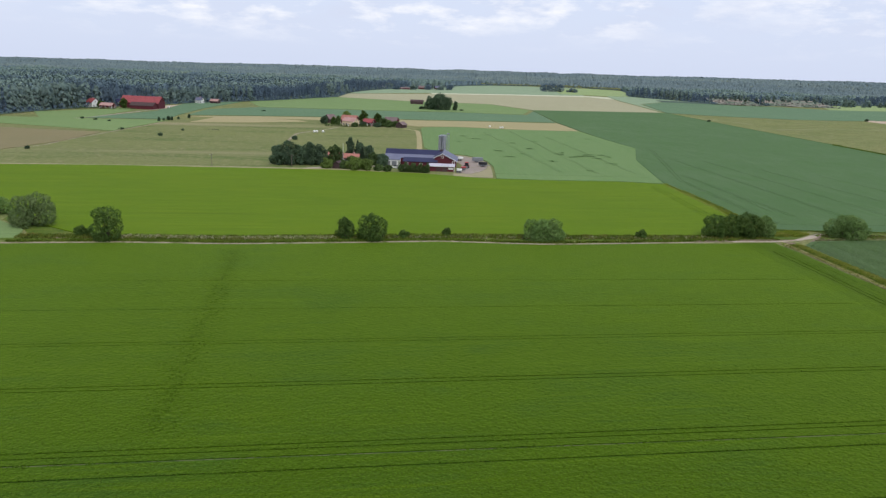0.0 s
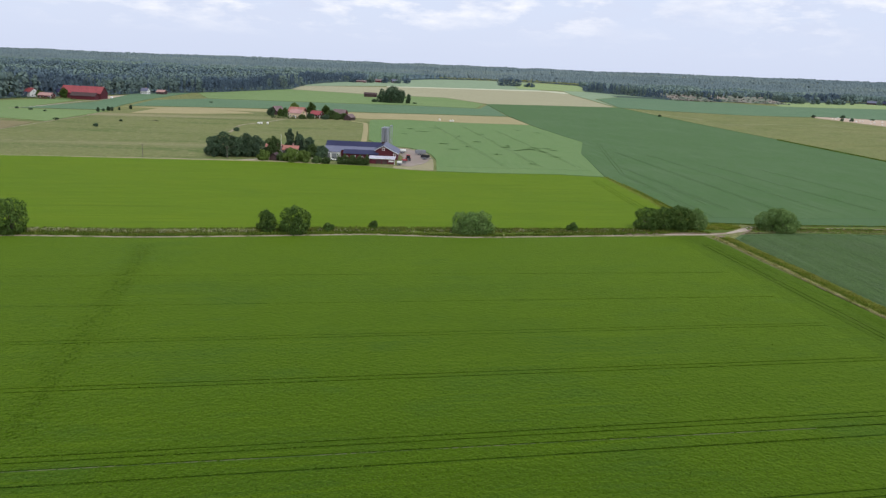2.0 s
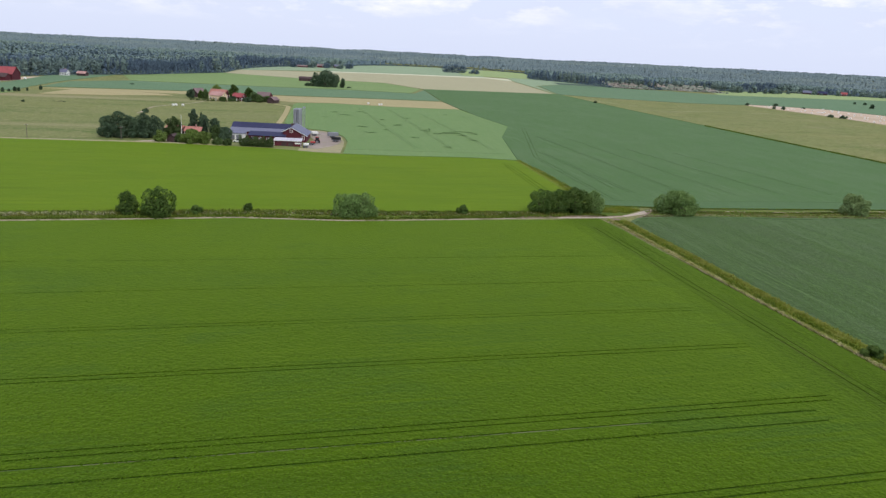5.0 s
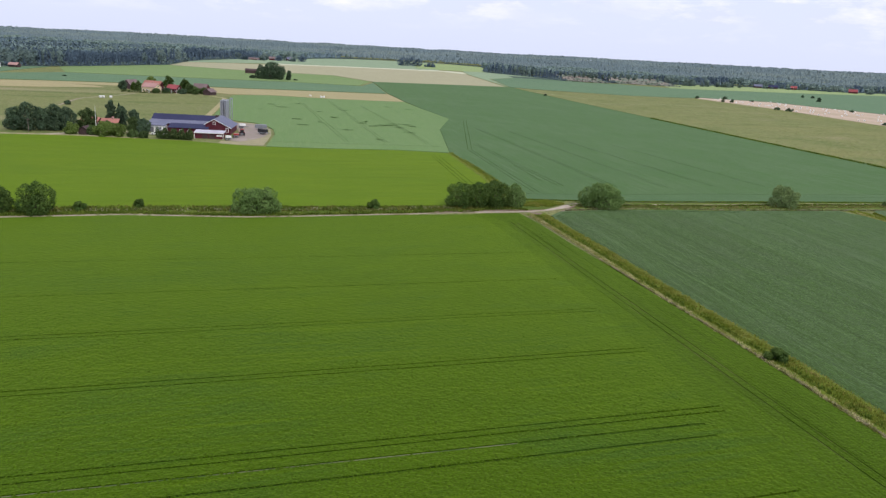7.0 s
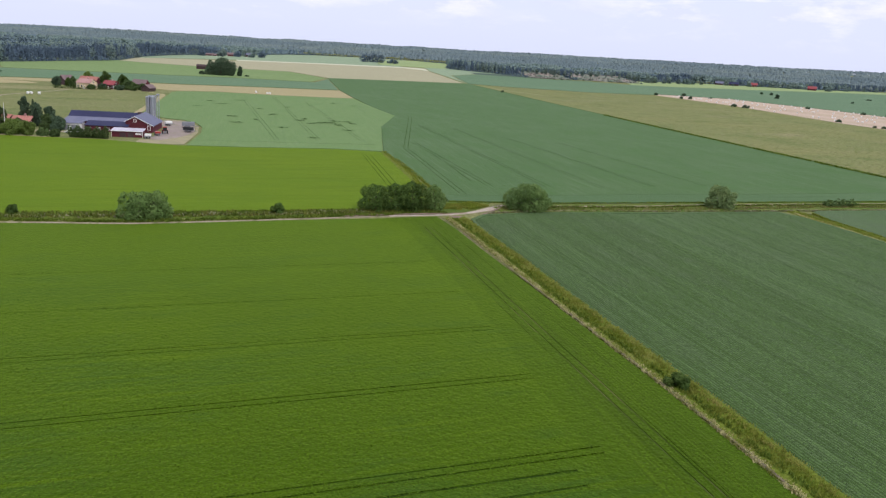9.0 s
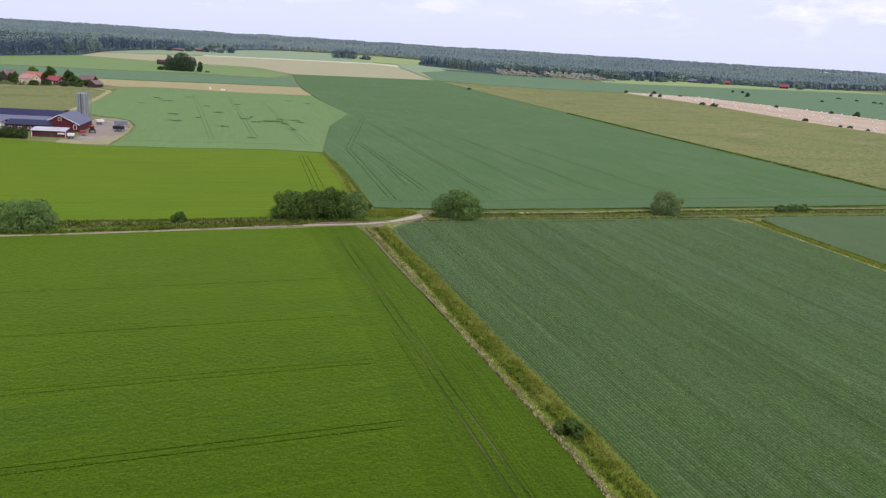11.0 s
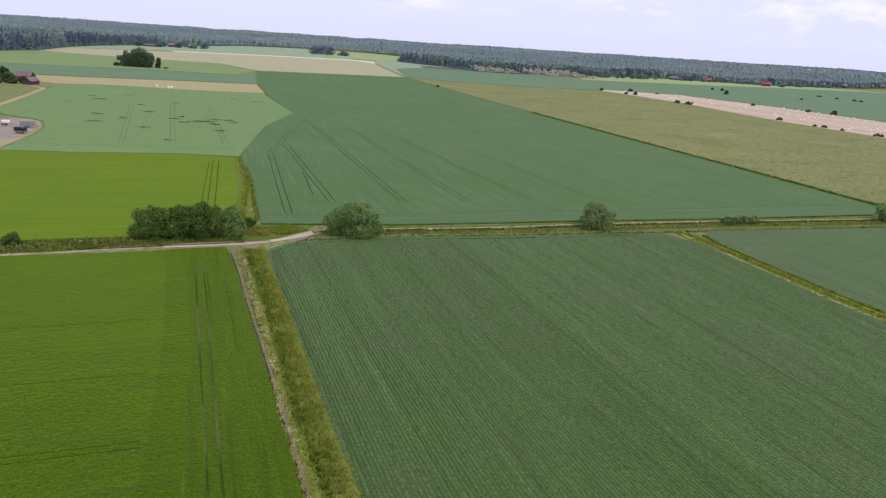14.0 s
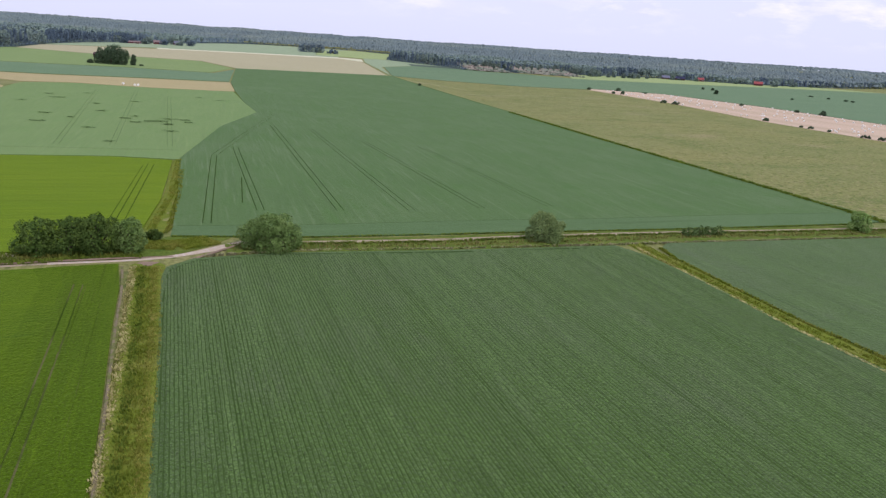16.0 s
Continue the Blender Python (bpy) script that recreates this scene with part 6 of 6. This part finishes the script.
hedge("bush", [(240.5, 264), (247, 265), (253.5, 266)], 3.2, 1.9, M_HEDGE, "low dense green thicket beside the farm track", 35, 40, "bush")
DITCH = [(107.6, 232), (109.2, 215), (111.2, 196), (114, 160), (117.5, 126), (124, 30)]
M_CREAM = mat("cream_grass", (0.515, 0.462, 0.220), 0.9, [(0.3, 1.0, (0.269, 0.264, 0.077), 0.45, 0.65)], vary=0.3, spec=0.1, thin=0.3)
M_STEM = mat("ripe_grass", (0.275, 0.270, 0.062), 0.9, [(0.15, 1.0, (0.320, 0.262, 0.095), 0.52, 0.7), (0.4, 1.0, (0.180, 0.205, 0.030), 0.42, 0.62)], vary=0.3, spec=0.1, thin=0.35)
M_BROWNBLADE = mat("weathered_grass", (0.165, 0.165, 0.045), 0.85, [(0.25, 1.0, (0.210, 0.180, 0.080), 0.45, 0.62), (0.5, 1.0, (0.100, 0.130, 0.028), 0.48, 0.66)], vary=0.35, spec=0.1, thin=0.2)
# dark green grass; in the ditch bottom this tone also carries the trough's shade
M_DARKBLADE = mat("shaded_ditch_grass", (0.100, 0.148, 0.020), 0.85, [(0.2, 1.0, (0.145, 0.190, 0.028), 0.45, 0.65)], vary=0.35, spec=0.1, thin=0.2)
tufts("grass", DITCH, 5.0, 9000, 0.4, M_LUSHBLADE, "tall yellow-green grass in the field ditch", 1, wide=0.07)
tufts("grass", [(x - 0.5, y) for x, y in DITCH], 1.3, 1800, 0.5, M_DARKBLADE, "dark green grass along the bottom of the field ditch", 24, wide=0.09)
tufts("grass", [(x + 2.2, y) for x, y in DITCH], 1.6, 5200, 0.45, M_STEM, "ripening yellow-brown grass along the ditch", 2, wide=0.06)
tufts("grass", [(x - 2.1, y) for x, y in DITCH], 1.0, 4400, 0.45, M_CREAM, "cream seeding grass along the edge of the ditch", 3, 0.5, 0.09)
tufts("grass", [(221.4, 253), (222.6, 240), (223.8, 222), (225.2, 197), (227.2, 183), (233.6, 130), (243.2, 30)], 4.0, 6500, 0.4, M_LUSHBLADE, "lush green grass in the second ditch", 4)
tufts("grass", [(220, 250), (221.6, 222), (222.8, 196), (225.2, 176), (231.4, 130)], 0.6, 1000, 0.4, M_CREAM, "pale cream grass along the second ditch", 5, 0.5, 0.1)
tufts("grass", [(226.3, 250), (225.2, 240), (226.0, 221), (227.4, 197), (229.5, 185), (234.0, 145)], 0.7, 1500, 0.45, M_LUSHBLADE, "bright grass at the edge of the wheat", 14, 0.5, 0.12)
tufts("grass", [(106, 249), (112, 248), (119, 253)], 7.0, 2600, 0.4, M_LUSHBLADE, "rough grass at the track junction", 15, wide=0.1)
tufts("grass", [(108.5, 258), (109, 262), (108, 300), (105.5, 340)], 1.2, 900, 0.4, M_LUSHBLADE, "bright grass at the edge of the large wheat field", 16, wide=0.12)
tufts("grass", [(325, 285), (323.5, 327), (321, 389), (316, 489), (311, 629)], 2.6, 2600, 0.8, M_DARKBLADE, "dark rough grass between wheat and pasture", 17, wide=0.4)
tufts("grass", [(-116, 205), (-59, 212.5), (0, 225.5), (63, 234), (104, 242.5)], 6.0, 8500, 0.7, M_BLADE, "rough grass on the track verge", 6)
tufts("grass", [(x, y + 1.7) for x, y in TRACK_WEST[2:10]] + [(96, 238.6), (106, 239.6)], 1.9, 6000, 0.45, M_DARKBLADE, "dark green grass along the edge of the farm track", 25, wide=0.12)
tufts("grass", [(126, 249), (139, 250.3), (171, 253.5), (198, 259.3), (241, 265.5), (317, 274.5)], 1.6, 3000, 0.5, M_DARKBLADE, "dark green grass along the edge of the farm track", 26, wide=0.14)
tufts("flowers", [(-89, 209), (-59, 212), (-30, 218)], 3.0, 900, 0.7, M_PARSLEY, "cream cow parsley on the track verge", 7, 0.5, 0.2)
tufts("flowers", [(-30, 218), (0, 224), (63, 233), (84, 239)], 3.0, 600, 0.6, M_PARSLEY, "cream flowers on the track verge", 9, 0.5, 0.18)
tufts("grass", [(123, 247), (171, 251), (240, 262.5), (317, 272), (420, 285)], 6.0, 5000, 0.5, M_BROWNBLADE, "rough olive-brown grass between track and wheat", 10)
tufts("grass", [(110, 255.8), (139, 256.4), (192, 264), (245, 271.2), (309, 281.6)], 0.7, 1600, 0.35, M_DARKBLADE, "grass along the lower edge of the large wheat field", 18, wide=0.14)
tufts("flowers", [(118, 240), (134, 244.3), (171, 247.5), (217, 253.5), (306, 265)], 0.7, 1500, 0.5, M_PARSLEY, "pale flowers along the edge of the wheat", 11, 0.5, 0.18)
tufts("grass", [(105, 248), (106, 300), (103, 360)], 1.6, 1800, 0.5, M_LUSHBLADE, "rough grass between two fields", 12)


# ---- standing crop near the camera ----
def drill_rows(name, outline, start, way, spacing, count, length, step, base, tall, wide, material, label, seed, thin=()):
    """Drill rows of leafy plants: low uneven ridges along the field, only where the outline holds; thin: rows run over by wheels."""
    g = np.random.default_rng(seed)
    u = np.array(way, float)
    u /= np.linalg.norm(u)
    v = np.array([u[1], -u[0]])
    n = int(length / step)
    verts, faces = [], []
    for k in range(count):
        o = np.array(start, float) + v * (k * spacing)
        t = np.arange(n + 1) * step + g.uniform(-0.2, 0.2, n + 1)
        p = o + u * t[:, None] + v * g.normal(0, abs(spacing) * 0.055, n + 1)[:, None]
        hold = inside(p[:, 0], p[:, 1], outline)
        h = tall * (0.75 + 0.35 * np.sin(t * 0.11 + k * 0.7) * np.sin(t * 0.043 + k * 0.31)) * g.uniform(0.6, 1.2, n + 1)
        q0, m = len(verts), n + 1
        half = wide * (0.29 if k in thin else g.uniform(0.43, 0.53))
        verts += [(x - v[0] * half, y - v[1] * half, base) for x, y in p]
        verts += [(x, y, base + c) for (x, y), c in zip(p, h)]
        verts += [(x + v[0] * half, y + v[1] * half, base) for x, y in p]
        for x0, y0, dx, dy, size, width in ALL_RUTS:
            if width < 0.17:
                continue
            a, c = (p[:, 0] - x0) * dx + (p[:, 1] - y0) * dy, (p[:, 1] - y0) * dx - (p[:, 0] - x0) * dy
            hold &= ~((np.abs(c) < width / 2 + 0.06) & (a > -0.5) & (a < size + 0.5))
        for i in range(n):
            if hold[i] and hold[i + 1]:
                a = q0 + i
                faces += [(a, a + 1, a + m + 1, a + m), (a + m, a + m + 1, a + 2 * m + 1, a + 2 * m)]
    return tagged(raw(name, verts, faces, material, smooth=True), label, "crop", kind="stuff")


WHEAT_NEAR = [(112.3, 230.5), (116.6, 236.8), (134, 241.8), (169, 244.8), (214, 250.6), (218, 242), (221, 222), (222, 196), (225, 176), (230.8, 130), (235, 80), (123.2, 80), (120.8, 126), (117.8, 154), (114.5, 196), (112.9, 209), (112.1, 226)]
# sheet under the rows whose dark green is painted gap shade
sheet("soil", WHEAT_NEAR[::-1], 0.35, M_GAP_SHADE, "leafy soil between the drilled wheat rows, shade in its colour", "soil")
drill_rows("wheat_rows", WHEAT_NEAR, (105, 244), (0.0905, -1.0), -0.54, 92, 172, 1.1, 0.352, 0.12, 0.44, M_WHEAT, "drilled rows of bluish-green standing wheat", 21, (26, 88))
drill_rows("wheat_rows", WHEAT_NEAR, (154.5, 248.5), (0.0905, -1.0), -0.66, 122, 172, 1.2, 0.352, 0.10, 0.58, M_WHEAT, "denser drilled rows of bluish-green standing wheat", 27, (37,))
HEADLAND = [(96.5, 221), (101.2, 228), (103, 221), (105.6, 198), (108.6, 174), (111, 152), (113.5, 127), (116.6, 85), (103, 85), (102.2, 150), (100, 185)]
drill_rows("barley_rows", HEADLAND, (92, 232), (0.0905, -1.0), -0.6, 40, 150, 1.0, 0.29, 0.1, 0.44, M_BARLEY_EDGE, "rows of bright green barley on the headland", 23)



def leaves(name, p, z, tilt, size, material, label, seed):
    """Crop leaves spread over the points p, mostly facing the sky."""
    g = np.random.default_rng(seed)
    n = len(p)
    nrm = g.normal(size=(n, 3)) * np.array([tilt, tilt, 0]) + np.array([0, 0, 1.0])
    nrm /= np.linalg.norm(nrm, axis=1)[:, None]
    a = np.cross(nrm, g.normal(size=(n, 3)))
    a /= np.linalg.norm(a, axis=1)[:, None]
    b = np.cross(nrm, a)
    s = size * g.uniform(0.6, 1.4, n)[:, None]
    c = np.stack([p[:, 0], p[:, 1], z + g.uniform(0.0, 0.06, n)], 1)
    v = np.stack([c - a * s, c + b * s * 0.55, c + a * s, c - b * s * 0.55], 1).reshape(-1, 3)
    return tagged(raw(name, v.tolist(), np.arange(len(v)).reshape(-1, 4).tolist(), material), label, "crop", kind="stuff")


# barley leaning over its wheel tracks, in uneven stretches
g = np.random.default_rng(61)
over = []
for x0, y0, dx, dy, size, width in ALL_RUTS:
    if abs(dx) > 0.9 and y0 < 150 and x0 < 0:
        t = g.uniform(100, size, 1100)
        t = t[(np.sin(t * 0.21 + y0) + np.sin(t * 0.073 + y0 * 3) + g.normal(size=len(t)) * 0.9) > -0.2]
        off = g.choice([-0.5, 0.5], len(t)) * width * g.uniform(0.3, 1.1, len(t))
        over.append(np.stack([x0 + dx * t - dy * off, y0 + dy * t + dx * off], 1))
over = np.concatenate(over)
over = over[over[:, 0] < 99]
leaves("barley_leaves", over, 0.30, 0.4, 0.17, M_BARLEY, "barley leaves leaning over the wheel tracks", 62)
t = g.uniform(0, 1, 1500)
bent = np.stack([-54 + 17 * t + g.normal(0, 1.7, 1500), 198 - 104 * t], 1)
leaves("barley_leaves", bent, 0.30, 0.2, 0.22, M_BENT, "darker bent barley along an old wheeling", 64)
near = np.stack([g.uniform(-70, 97, 80000), 55 + 120 * g.uniform(0, 1, 80000) ** 2.2], 1)
near = near[inside(near[:, 0], near[:, 1], [(-70, 50), (-70, 170), (92, 170), (97, 140), (98, 50)])]
leaves("barley_leaves", near, 0.30, 0.38, 0.11, M_BARLEY, "bright green barley leaves standing above the crop", 63)

ribbon("bare_rut", [(-110 + 20 * k, 52.4 + (140 + 20 * k) * 54.8 / 345) for k in range(10)], 0.20, 0.218, M_BARERUT, "pale bare wheel line through the barley", "rut")

# ---- tussocks in the eastern pasture ----
def tussocks(outline, n, seed):
    """Low rounded tussocks: a lifted middle and a ragged rim."""
    g = np.random.default_rng(seed)
    xs, ys = [q[0] for q in outline], [q[1] for q in outline]
    p = np.stack([g.uniform(min(xs), max(xs), n), min(ys) + (max(ys) - min(ys)) * g.uniform(0, 1, n) ** 1.5], 1)
    p = p[inside(p[:, 0], p[:, 1], outline)]
    m = len(p)
    r, h = g.uniform(0.3, 1.0, m), g.uniform(0.08, 0.22, m)
    verts = [np.stack([p[:, 0], p[:, 1], h], 1)]
    for i in range(6):
        a = i * math.pi / 3 + g.uniform(-0.4, 0.4, m)
        q = r * g.uniform(0.6, 1.3, m)
        verts.append(np.stack([p[:, 0] + q * np.cos(a) * 1.4, p[:, 1] + q * np.sin(a), np.full(m, 0.0)], 1))
    v = np.stack(verts, 1).reshape(-1, 3)
    faces = [(k * 7, k * 7 + 1 + i, k * 7 + 1 + (i + 1) % 6) for k in range(m) for i in range(6)]
    tagged(raw("tussocks", v.tolist(), faces, M_TUSSOCK), "dark and straw-coloured tussocks in the rough pasture", "grass", kind="stuff")


M_TUSSOCK = mat("tussock_grass", (0.128, 0.152, 0.048), 0.9, [(0.3, 1.0, (0.230, 0.210, 0.100), 0.50, 0.62)], vary=0.22, spec=0.05)
tussocks([(329, 300), (584, 395), (574, 560), (565, 680), (578, 880), (558, 1050), (460, 1020), (345, 1050), (306, 1080), (310, 811), (316, 629), (321, 489)], 7000, 31)

# ---- forest floor ----
for i, ((x0, y0), (x1, y1)) in enumerate(zip(OPEN[:31], OPEN[1:32])):
    size = math.hypot(x1 - x0, y1 - y0)
    nx, ny = -(y1 - y0) / size, (x1 - x0) / size
    sheet("forest_floor", [(x0 + nx * 4 * k, y0 + ny * 4 * k) for k in (-2, 25)] + [(x1 + nx * 4 * k, y1 + ny * 4 * k) for k in (25, -2)], 0.45 + 0.006 * i, M_FLOOR, "dark bluish-green floor along the forest edge", "floor")
